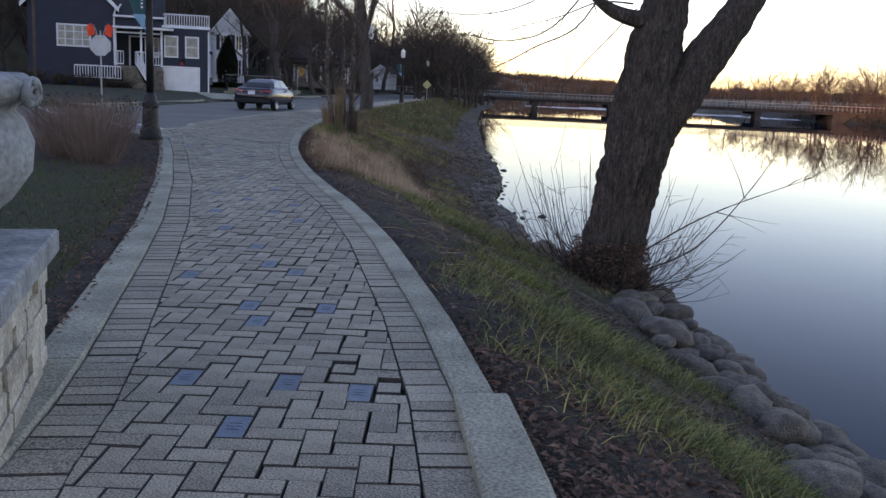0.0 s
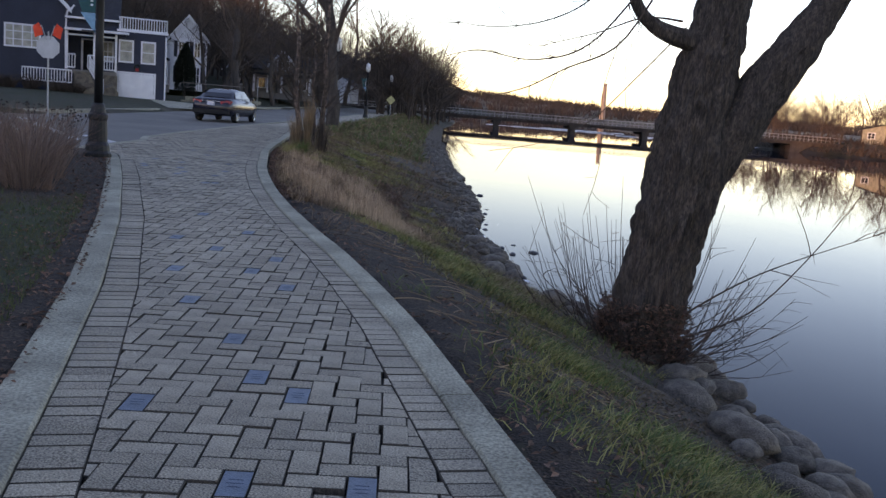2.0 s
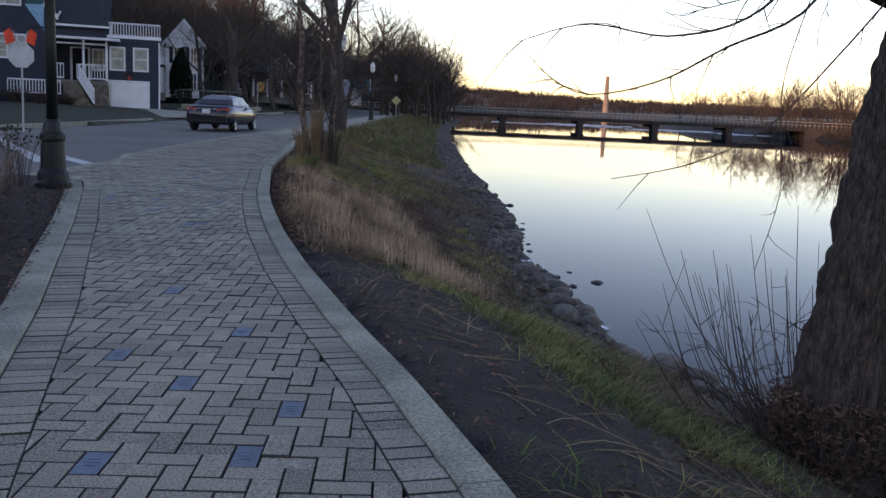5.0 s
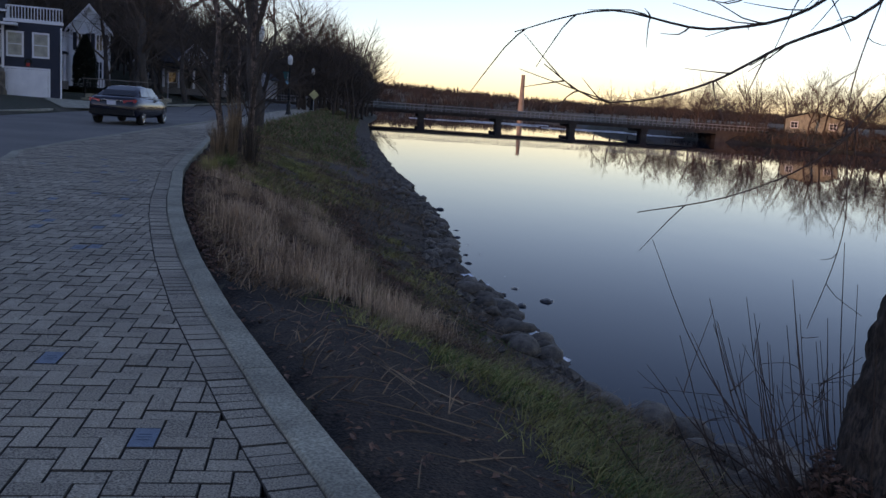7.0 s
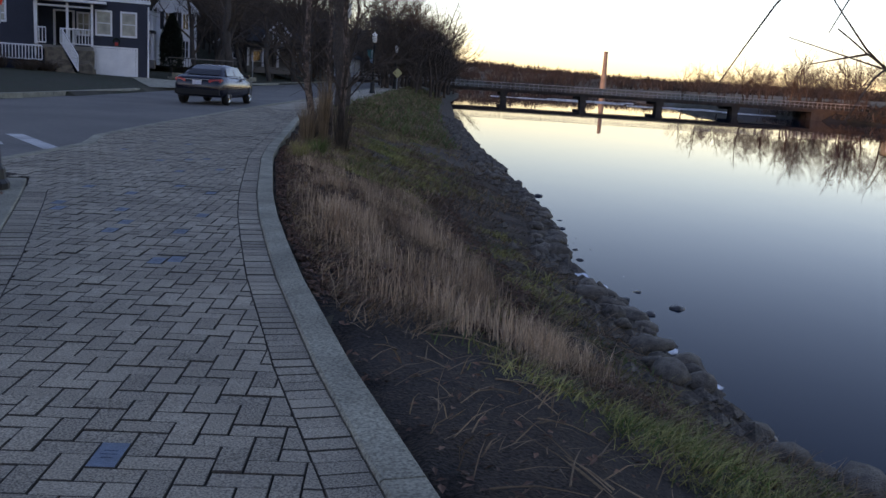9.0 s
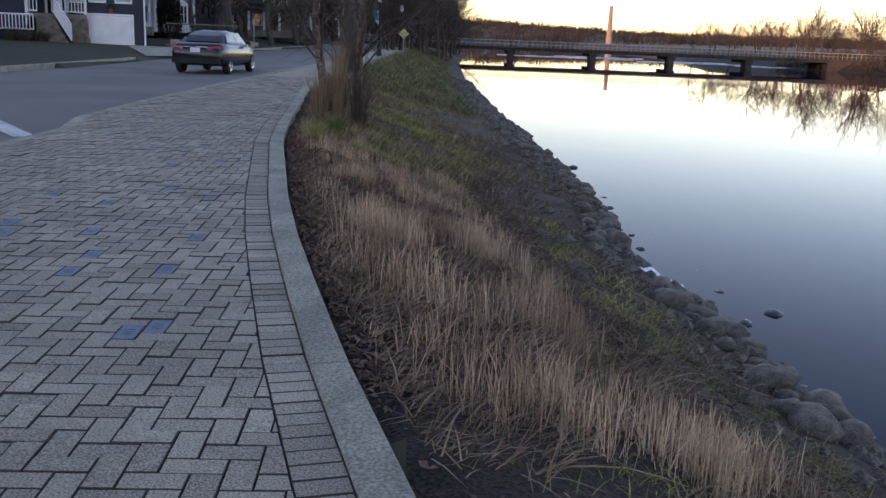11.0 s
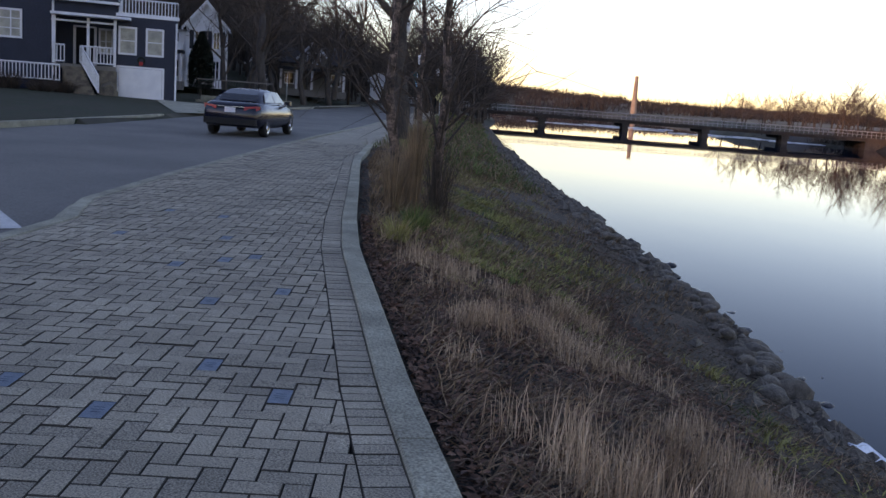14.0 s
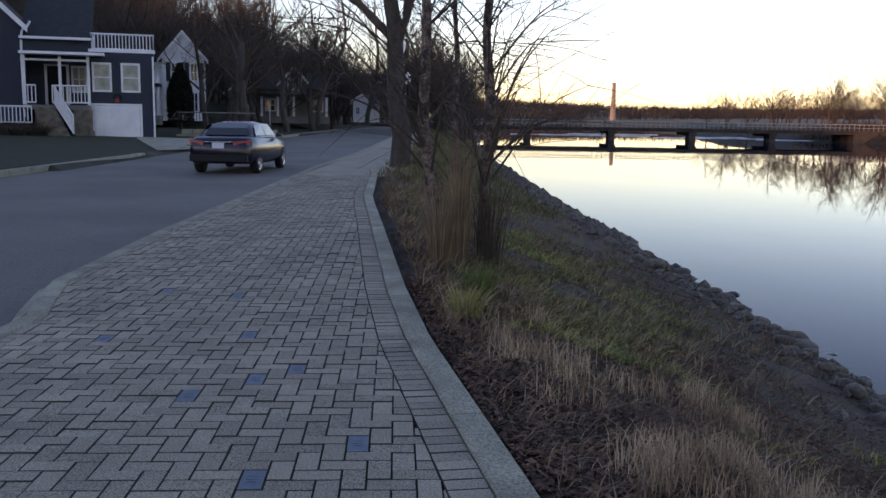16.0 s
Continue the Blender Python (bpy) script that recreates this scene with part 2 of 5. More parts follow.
# ---- building helpers ----
class Geo:
    """Gathers vertices and faces of one mesh."""

    def __init__(self):
        self.v, self.f = [], []

    def add(self, verts, faces):
        n = len(self.v)
        self.v.extend(verts)
        self.f.extend([tuple(i + n for i in f) for f in faces])
        return self

    def box(self, lo, hi, m=None):
        (a, b, c), (d, e, g) = lo, hi
        vs = [Vector(p) for p in ((a, b, c), (d, b, c), (d, e, c), (a, e, c), (a, b, g), (d, b, g), (d, e, g), (a, e, g))]
        if m:
            vs = [m @ p for p in vs]
        return self.add([tuple(p) for p in vs], [(3, 2, 1, 0), (4, 5, 6, 7), (0, 1, 5, 4), (1, 2, 6, 5), (2, 3, 7, 6), (3, 0, 4, 7)])

    def prism(self, pts, z0, z1, inset=0.0):
        """A flat polygon (counter-clockwise) raised to a block, its top edge drawn in."""
        n = len(pts)
        cx, cy = sum(p[0] for p in pts) / n, sum(p[1] for p in pts) / n
        low = [(x, y, z0) for x, y in pts]
        mid = [(x, y, z1 - inset) for x, y in pts]
        top = []
        for x, y in pts:
            d = math.hypot(x - cx, y - cy) or 1
            k = max(0.0, 1 - inset * 1.4 / d)
            top.append((cx + (x - cx) * k, cy + (y - cy) * k, z1))
        fs = [tuple(range(2 * n, 3 * n))]
        for i in range(n):
            j = (i + 1) % n
            fs += [(i, j, n + j, n + i), (n + i, n + j, 2 * n + j, 2 * n + i)]
        return self.add(low + mid + top, fs)

    def tube(self, path, radii, sides=6, cap=True, wobble=None):
        path = [Vector(p) for p in path]
        ring, vs, fs = [], [], []
        for i, p in enumerate(path):
            d = (path[min(i + 1, len(path) - 1)] - path[max(i - 1, 0)]).normalized()
            up = Vector((0, 1, 0)) if abs(d.y) < 0.9 else Vector((1, 0, 0))
            a = d.cross(up).normalized()
            b = d.cross(a)
            for k in range(sides):
                w = 2 * math.pi * k / sides
                r = radii[i] * (wobble(p, w) if wobble else 1)
                vs.append(tuple(p + a * (r * math.cos(w)) + b * (r * math.sin(w))))
        for i in range(len(path) - 1):
            for k in range(sides):
                l = (k + 1) % sides
                fs.append((i * sides + k, (i + 1) * sides + k, (i + 1) * sides + l, i * sides + l))
        if cap:
            fs += [tuple(range(sides)), tuple(range((len(path) - 1) * sides, len(path) * sides))[::-1]]
        return self.add(vs, fs)

    def lathe(self, profile, at=(0, 0, 0), sides=20):
        n = len(profile)
        vs = [(at[0] + r * math.cos(2 * math.pi * k / sides), at[1] + r * math.sin(2 * math.pi * k / sides), at[2] + z) for r, z in profile for k in range(sides)]
        fs = [(i * sides + k, i * sides + (k + 1) % sides, (i + 1) * sides + (k + 1) % sides, (i + 1) * sides + k) for i in range(n - 1) for k in range(sides)]
        fs += [tuple(range(sides))[::-1], tuple(range((n - 1) * sides, n * sides))]
        return self.add(vs, fs)

    def mesh(self, name, mat, smooth=False):
        me = bpy.data.meshes.new(name)
        me.from_pydata(self.v, [], self.f)
        for k in mat if isinstance(mat, tuple) else (mat,):
            me.materials.append(k)
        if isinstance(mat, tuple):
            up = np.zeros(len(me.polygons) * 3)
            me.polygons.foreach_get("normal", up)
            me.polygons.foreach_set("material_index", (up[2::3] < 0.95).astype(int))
        if smooth:
            me.polygons.foreach_set("use_smooth", [True] * len(me.polygons))
        me.update()
        return me


def part(name, geo, mat, parent=None, label="", smooth=False):
    ob = new(name, geo.mesh(name, mat, smooth) if isinstance(geo, Geo) else geo)
    if parent:
        ob.parent = parent
    if label:
        tagged(ob, label)
    return ob


def thing(name, label, category, m=None, group="", kind=""):
    ob = new(name)
    ob.empty_display_size = 0.1
    if m is not None:
        ob.matrix_world = m
    return tagged(ob, label, category, group, kind)


# ---- plan: lines along the walk, x for each y ----
def along(*pairs):
    ys, xs = [p[0] for p in pairs], [p[1] for p in pairs]
    return lambda y: np.interp(y, ys, xs)


KERB_R = along((-30, 1.6), (0, 0.86), (3.7, 0.60), (4.62, 0.50), (6, 0.28), (7.3, 0.02), (8.5, -0.22), (9.75, -0.53), (11, -0.87), (12.2, -1.245), (13.24, -1.54), (14.05, -1.77), (15.9, -2.23), (17.1, -2.49), (18.5, -2.78), (20, -3.05), (22.3, -3.40), (24.2, -3.69), (26.2, -3.90), (30.9, -4.28), (34, -4.54), (36.2, -4.70), (42, -4.86), (50, -4.6), (83, -3.7), (125, -2.2), (200, 0), (330, -6), (640, -12))
WATER = along((-60, 5), (0, 3.75), (7.5, 3.6), (8.4, 3.42), (11.7, 3.38), (14, 3.25), (15.5, 2.6), (16.3, 1.98), (18, 1.62), (20, 1.62), (23.5, 1.32), (25, 1.25), (28, 1.62), (33, 1.7), (40, 1.62), (49, 1.42), (80, 1.8), (104, 2.6), (125, 3.2), (158, 6), (200, 8), (330, 4), (640, -3))
KERB_L = along((-30, 1.0), (0, -0.45), (3.75, -1.16), (4.36, -1.25), (5.03, -1.39), (7.23, -1.90), (9.04, -2.34), (10.84, -2.85), (12.2, -3.23), (14, -3.80), (16, -4.42), (18.3, -5.18), (19.4, -5.56), (20.2, -5.86))
ROAD_R = along((-80, -10.5), (10, -8.6), (16.1, -7.95), (18.9, -7.37), (20.9, -6.95), (22, -6.92), (24.8, -6.82), (25.5, -7.02), (26.3, -7.2), (30, -7.26), (45, -6.98), (56, -6.4), (83, -5.8), (130, -4.4), (200, -1))
ROAD_L = along((-80, -17), (22, -15.5), (40, -14.0), (50, -13.7), (60, -13.9), (83, -13.1), (130, -11.6), (200, -8))
SHORE_E = along((-400, 360), (0, 205), (60, 150), (95, 106), (120, 88), (158, 64), (175, 60), (200, 55), (230, 60), (330, 84), (640, 104))
WATER_Z = -1.56


def ground_z(x, y):
    x, y = np.asarray(x, float), np.asarray(y, float)
    kr, w, e = KERB_R(y), WATER(y), SHORE_E(y)
    s = np.clip((x - kr) / (w - kr), 0, 1)
    z = -0.05 - 1.51 * np.interp(s, [0, 0.08, 0.2, 0.55, 0.85, 1], [0, 0.015, 0.09, 0.50, 0.84, 1])
    z = np.where(x > w, np.maximum(WATER_Z - 0.35 * (x - w), -3.2), z)
    z = np.where(x < kr, -0.13, z)
    bed = (y < 20.5) & (x < KERB_L(y) - 0.1) & (x > ROAD_R(y) + 0.1)
    z = np.where(bed, 0.0 + 0.05 * np.clip(KERB_L(y) - 0.1 - x, 0, 1), z)
    z = np.where((x < ROAD_R(y)), -0.25, z)
    west = (x < ROAD_L(y) - 0.1) & ((y > 36.4) | (y < 23.5))
    d = ROAD_L(y) - x
    z = np.where(west, 0.05 + 0.03 * np.clip(d, 0, 10) + np.clip(d - 28, 0, 110) * 0.26, z)
    z = np.where((x < -60) & ~west, np.clip(-x - 60, 0, 100) * 0.15 - 0.25, z)
    z = np.where(x > e, np.minimum(WATER_Z + 0.5 * (x - e), 0.6) + np.clip(x - e, 0, 150) * 0.02, z)
    z = np.where(y > 640, np.maximum(z, np.minimum(WATER_Z + 0.05 * (y - 640), 10 + 9 * np.clip((110 - x) / 220, 0, 1)) + 3 * np.sin(x * 0.011 + 1.2) * np.clip((y - 700) / 300, 0, 1)), z)
    z = np.where((y > 95) & (x < kr - 12), np.maximum(z, np.clip(kr - 12 - x, 0, 80) * 0.20), z)
    return z


def bump_at(x, y):
    return 0.055 * noise.noise((x * 1.1, y * 1.1, 0)) + 0.03 * noise.noise((x * 3.1, y * 3.1, 4))


def gz(x, y):
    z = float(ground_z(x, y))
    if x > float(KERB_R(y)):
        z += bump_at(x, y) * min(1.0, (x - float(KERB_R(y))) * 3)
    return z


# ---- ground ----
xs = np.array([-4000, -2000, -900, -450, -260, -190, -150, -120, -100, -85, -72, -62, -54, -47, -41, -36, -32, -29, -26, -23.5, -21, -19, -17.5, -16.5, -15.5, -15, -14.5, -14, -13.5, -13, -12, -11, -10, -9] + list(np.arange(-8.6, 4.4, 0.18)) + [4.8, 5.5, 7, 9, 12, 16] + list(range(20, 205, 6)) + [240, 320, 450, 800, 1600, 4000], float)
ys = np.array([-4000, -1500, -500, -200, -90, -45, -25, -14, -8, -5, -3, -1.5, -0.5] + list(np.arange(0.2, 46, 0.22)) + list(np.arange(46.5, 140, 1.5)) + list(range(142, 400, 8)) + [430, 480, 560, 620, 640, 680, 740, 820, 900, 1000, 1300, 2200, 4400], float)
gx, gy = np.meshgrid(xs, ys)
gzs = ground_z(gx, gy)
verts = []
for j in range(len(ys)):
    for i in range(len(xs)):
        x, y, z = gx[j, i], gy[j, i], gzs[j, i]
        if -9 < x < 6 and -5 < y < 60 and x > KERB_R(y):
            z += bump_at(x, y) * min(1.0, (x - KERB_R(y)) * 3)
        verts.append((x, y, z))
nx = len(xs)
faces, slot = [], []
for j in range(len(ys) - 1):
    for i in range(nx - 1):
        faces.append((j * nx + i, j * nx + i + 1, (j + 1) * nx + i + 1, (j + 1) * nx + i))
        x, y = (xs[i] + xs[i + 1]) / 2, (ys[j] + ys[j + 1]) / 2
        if KERB_R(y) < x < WATER(y) + 1 and y < 130:
            s = (x - KERB_R(y)) / (WATER(y) - KERB_R(y))
            slot.append(1 if s < 0.3 else 0)
        elif x > WATER(y) and x < SHORE_E(y) and y < 640:
            slot.append(4)
        elif y < 21 and ROAD_R(y) < x < KERB_L(y):
            slot.append(1 if y > 12.2 or x > KERB_L(y) - 0.5 else 2)
        elif -30 < x < ROAD_L(y) and y > 30 and y < 130:
            slot.append(2)
        else:
            slot.append(3)
gm = bpy.data.meshes.new("ground")
gm.from_pydata(verts, [], faces)
for k in ("soil", "mulch", "lawn", "field", "mud"):
    gm.materials.append(M[k])
gm.polygons.foreach_set("material_index", slot)
gm.polygons.foreach_set("use_smooth", [True] * len(faces))
tagged(new("ground", gm), "winter river bank, lawn and wooded hillside ground", "ground", kind="structure")

wg = Geo()
wy = [-3000, -300, -60, 0, 60, 120, 180, 260, 345, 500, 655]
for a, b in zip(wy[:-1], wy[1:]):
    wg.add([(WATER(a) - 3.0, a, WATER_Z), (SHORE_E(a) + 3, a, WATER_Z), (SHORE_E(b) + 3, b, WATER_Z), (WATER(b) - 3.0, b, WATER_Z)], [(0, 1, 2, 3)])
tagged(part("water", wg, M["water"]), "calm river mirroring the pale evening sky", "river", kind="structure")


# ---- road ----
rg = Geo()
ry = [-80, -30, 0, 10, 13, 16.1, 18.9, 20.9, 22, 24.8, 25.5, 26.3, 30, 38, 45, 56, 70, 83, 105, 130, 165, 200]
for a, b in zip(ry[:-1], ry[1:]):
    rg.add([(ROAD_L(a) - 0.1, a, -0.10), (ROAD_R(a) + 0.05, a, -0.10), (ROAD_R(b) + 0.05, b, -0.10), (ROAD_L(b) - 0.1, b, -0.10)], [(0, 1, 2, 3)])
rg.add([(-120, 23.5, -0.10), (-15.3, 23.5, -0.104), (-14.2, 36.4, -0.104), (-120, 36.4, -0.10)], [(0, 1, 2, 3)])
tagged(part("road", rg, M["asphalt"]), "grey worn asphalt road with a side street", "road", kind="structure")


def strip(geo, line, off0, off1, z0, z1, y0, y1, step=0.7):
    """A block that follows a line of the plan, between two offsets across it."""
    n = max(2, int((y1 - y0) / step) + 1)
    pts = []
    for i in range(n):
        y = y0 + (y1 - y0) * i / (n - 1)
        x = float(line(y))
        dx = float(line(y + 0.05) - line(y - 0.05)) / 0.1
        k = math.hypot(1, dx)
        nxn, nyn = 1 / k, -dx / k
        pts.append([(x + nxn * o, y + nyn * o) for o in (off0, off1)])
    b = 0.012
    vs, fs = [], []
    for (a, c) in pts:
        tx, ty = (c[0] - a[0]), (c[1] - a[1])
        l = math.hypot(tx, ty)
        tx, ty = tx / l * b, ty / l * b
        vs += [(*a, z0), (*a, z1 - b), (a[0] + tx, a[1] + ty, z1), (c[0] - tx, c[1] - ty, z1), (*c, z1 - b), (*c, z0)]
    for i in range(n - 1):
        for k in range(5):
            p, q = i * 6 + k, (i + 1) * 6 + k
            fs.append((p, p + 1, q + 1, q)[::-1])
    fs += [tuple(range(6))[::-1], tuple((n - 1) * 6 + k for k in range(6))]
    geo.add(vs, fs)


kerb = thing("kerb", "pale concrete kerb edging the river side of the path", "kerb", kind="structure")
joints = [-3, 1.2, 4.62, 7.2, 9.72, 12.77, 15.79, 19.32, 22.5, 25.7, 29, 32.5, 36, 39, 42]
for a, b in zip(joints[:-1], joints[1:]):
    g = Geo()
    if b <= 4.62:
        strip(g, KERB_R, -0.192, 0.04, -0.4, 0.045, a + 0.006, b - 0.006, 0.4)
    else:
        strip(g, KERB_R, -0.178, 0.0, -0.4, 0.018, a + 0.006, b - 0.006, 0.4)
    part("kerb_stone", g, M["concrete"], kerb)
kerb_l = thing("kerb_lawn", "pale concrete edging between path and lawn, partly under dead leaves", "kerb", kind="structure")
for a, b in zip((-3, 1.9, 4.9, 8.0, 11.0, 14.6, 17.6), (1.9, 4.9, 8.0, 11.0, 14.6, 17.6, 20.0)):
    g = Geo()
    strip(g, KERB_L, -0.22, 0.0, -0.3, 0.018, a + 0.005, b - 0.005, 0.4)
    part("kerb_stone", g, M["concrete"], kerb_l)
kerb_road = thing("kerb_road", "low concrete kerb and gutter along the road", "kerb", kind="structure")
for a, b in ((-3, 8), (8, 16.1), (16.1, 20.9), (20.9, 24.8), (24.8, 26.3), (26.3, 32), (32, 40), (40, 50), (50, 65), (65, 83), (83, 125)):
    g = Geo()
    strip(g, ROAD_R, 0.0, 0.16, -0.3, 0.012, a + 0.005, b - 0.005, 0.5)
    strip(g, ROAD_R, -0.14, 0.0, -0.3, -0.088, a + 0.005, b - 0.005, 0.5)
    part("kerb_stone", g, M["concrete"], kerb_road)
kerb_far = thing("kerb_far", "pale concrete kerb along the far side of the road", "kerb", kind="structure")
for a, b in ((36.6, 44), (44, 52), (58, 66), (66, 83), (83, 125)):
    g = Geo()
    strip(g, ROAD_L, -0.35, -0.15, -0.3, 0.07, a + 0.005, b - 0.005, 0.8)
    part("kerb_stone", g, M["concrete"], kerb_far)
g = Geo()
g.box((-60, 36.5, -0.3), (-19.2, 36.72, 0.06))
part("painted_kerb_stone", g, M["yellow"], kerb_far, "yellow painted kerb")
g = Geo()
g.box((-19.18, 36.5, -0.3), (-14.4, 36.72, 0.07))
part("kerb_stone", g, M["concrete"], kerb_far)
g = Geo()
for a, b in ((42.05, 50), (50, 65), (65, 83), (83, 125)):
    g.add([(ROAD_R(a) + 0.16, a, -0.02), (KERB_R(a) + 0.3, a, -0.02), (KERB_R(b) + 0.3, b, -0.02), (ROAD_R(b) + 0.16, b, -0.02)], [(0, 1, 2, 3)])
tagged(part("pavement", g, M["paver_rest"]), "grey paved footpath running on beside the road", "pavement", kind="structure")
g = Geo()
for (x0, y0, x1, y1, w) in ((-8.75, 26.65, -7.2, 24.42, 0.3), (-13.6, 34.0, -8.2, 24.6, 0.3), (-16.0, 36.0, -9.6, 25.2, 0.3)):
    d = Vector((y1 - y0, x0 - x1)).normalized() * w / 2
    g.add([(x0 + d.x, y0 + d.y, -0.092), (x1 + d.x, y1 + d.y, -0.092), (x1 - d.x, y1 - d.y, -0.092), (x0 - d.x, y0 - d.y, -0.092)], [(3, 2, 1, 0)])
tagged(part("road_marking", g, M["road_paint"]), "worn white crosswalk lines on the asphalt", "road marking", kind="structure")


# ---- willow on the bank ----
def bend(points, n):
    """A smooth run of points through a few."""
    ps = [Vector(p) for p in points]
    out = []
    for i in range(n):
        t = i / (n - 1) * (len(ps) - 1)
        k = min(int(t), len(ps) - 2)
        f = t - k
        a, b, c, d = ps[max(k - 1, 0)], ps[k], ps[k + 1], ps[min(k + 2, len(ps) - 1)]
        out.append(0.5 * (2 * b + (c - a) * f + (2 * a - 5 * b + 4 * c - d) * f * f + (3 * b - a - 3 * c + d) * f ** 3))
    return out


def ridges(p, w):
    c, s = math.cos(w), math.sin(w)
    k = noise.noise((c * 1.3, s * 1.3, p.z * 1.4)) * 1.2
    fur = abs(noise.noise((c * 6 + k, s * 6, p.z * 1.7))) + 0.7 * abs(noise.noise((c * 13, s * 13 + k, p.z * 4.2)))
    return 0.90 + 0.26 * fur + 0.045 * noise.noise((c * 1.5, s * 1.5, p.z * 2)) + 0.035 * noise.noise((c * 20, s * 20, p.z * 11))


def taper(r0, r1, n, power=1.0):
    return [r0 + (r1 - r0) * (i / (n - 1)) ** power for i in range(n)]


willow = thing("willow_tree", "old leaning bare willow with furrowed brown bark on the bank", "tree", Matrix.Translation((2.35, 13.0, -1.2)))
W0 = Vector((2.35, 13.0, -1.2))


def wl(pts):
    return [Vector(p) - W0 for p in pts]


g = Geo()
trunk = bend(wl([(2.40, 13.1, -1.75), (2.38, 13.1, -1.2), (2.50, 13.1, -0.3), (2.59, 13.1, 0.3), (2.70, 13.12, 0.9), (2.72, 13.13, 1.4), (2.77, 13.15, 1.85), (2.86, 13.2, 2.3), (2.94, 13.25, 2.9), (3.0, 13.35, 4.0), (2.95, 13.5, 5.2), (3.2, 13.6, 7.2)]), 300)
g.tube(trunk, list(np.interp(np.linspace(0, 1, 300), [0, 0.05, 0.12, 0.20, 0.32, 0.40, 0.48, 0.58, 0.7, 1], [0.60, 0.50, 0.41, 0.385, 0.40, 0.40, 0.35, 0.315, 0.27, 0.10])), 110, wobble=ridges)
part("trunk", g, M["bark"], willow, smooth=True)
g = Geo()
limb = bend(wl([(2.66, 13.08, 0.45), (2.90, 13.08, 0.92), (3.17, 13.1, 1.35), (3.38, 13.12, 1.72), (3.68, 13.15, 2.17), (3.9, 13.2, 2.5), (4.13, 13.25, 2.85), (4.6, 13.4, 3.7), (4.9, 13.4, 5.2)]), 200)
g.tube(limb, list(np.interp(np.linspace(0, 1, 200), [0, 0.25, 0.4, 0.6, 1], [0.27, 0.27, 0.255, 0.21, 0.08])), 80, wobble=ridges)
part("limb", g, M["bark"], willow, smooth=True)
g = Geo()
stub = bend(wl([(2.80, 13.1, 2.22), (2.55, 13.08, 2.26), (2.34, 13.05, 2.30), (2.14, 13.05, 2.38), (1.95, 13.0, 2.52), (1.80, 12.95, 2.78), (1.55, 12.9, 3.3), (1.2, 12.7, 4.2)]), 60)
g.tube(stub, taper(0.145, 0.03, 60, 0.7), 26, wobble=ridges)
part("limb", g, M["bark"], willow, smooth=True)


def twig_run(g, pts, r0, r1, n=16, side=0, rng=None, length=0.3, sides=4):
    run = bend(pts, n)
    g.tube(run, taper(r0, r1, n), sides, cap=False)
    for _ in range(side):
        k = rng.randrange(2, n - 1)
        d = (run[k] - run[k - 1]).normalized()
        v = Vector((rng.uniform(-1, 1), rng.uniform(-1, 1), rng.uniform(-0.9, 0.7)))
        v = (v - d * v.dot(d) * 0.3).normalized()
        l = length * rng.uniform(0.4, 1.2)
        p = run[k]
        g.tube(bend([p, p + (d * 0.5 + v * 0.6) * l * 0.5, p + (d * 0.7 + v) * l + Vector((0, 0, rng.uniform(-0.1, 0.1)))], 5), taper(r0 * 0.45 + r1 * 0.3, 0.0018, 5), 3, cap=False)


g = Geo()
rng = random.Random(3)
hang = [
    ([(2.45, 13.1, 2.46), (2.0, 13.0, 2.45), (1.5, 13.0, 2.25), (0.88, 13.0, 2.06)], 0.022, 9),
    ([(2.5, 13.1, 2.40), (2.0, 12.9, 1.85), (1.5, 12.8, 1.32), (1.0, 12.8, 1.05), (0.45, 12.8, 0.92)], 0.014, 6),
    ([(2.2, 13.0, 2.9), (1.75, 12.9, 2.15), (1.2, 12.9, 1.85), (0.75, 12.9, 1.60), (0.24, 12.9, 1.49), (-0.10, 12.9, 1.66)], 0.020, 16),
    ([(2.1, 12.9, 3.0), (1.46, 12.9, 2.15), (0.87, 13.0, 1.92), (0.25, 13.0, 1.97), (-0.25, 13.0, 1.82)], 0.020, 18),
    ([(1.9, 12.8, 3.3), (1.4, 12.7, 2.6), (0.9, 12.7, 2.3), (0.3, 12.7, 2.2), (-0.2, 12.6, 2.25)], 0.018, 14),
    ([(4.3, 13.4, 2.9), (4.9, 13.2, 3.0), (5.5, 13.1, 2.8), (6.0, 13.0, 2.2)], 0.020, 8),
    ([(4.0, 13.3, 2.6), (4.1, 13.2, 3.3), (4.6, 13.1, 3.9)], 0.018, 8),
    ([(2.95, 13.3, 2.6), (2.75, 13.1, 3.1), (2.5, 13.0, 3.8)], 0.03, 10),
    ([(1.75, 12.9, 2.2), (1.62, 12.9, 1.6), (1.66, 12.85, 0.9), (1.55, 12.9, 0.3)], 0.008, 8),
    ([(2.0, 13.0, 2.4), (1.85, 12.95, 2.0), (1.9, 12.9, 1.4)], 0.006, 4),
]
for pts, r, k in hang:
    run = wl(pts)
    twig_run(g, run, r * 0.6, 0.0025, 24, k, rng, 0.30)
tagged(part("twig_growth", g, M["twig"], willow, "thin drooping bare twigs"), kind="stuff")
g = Geo()
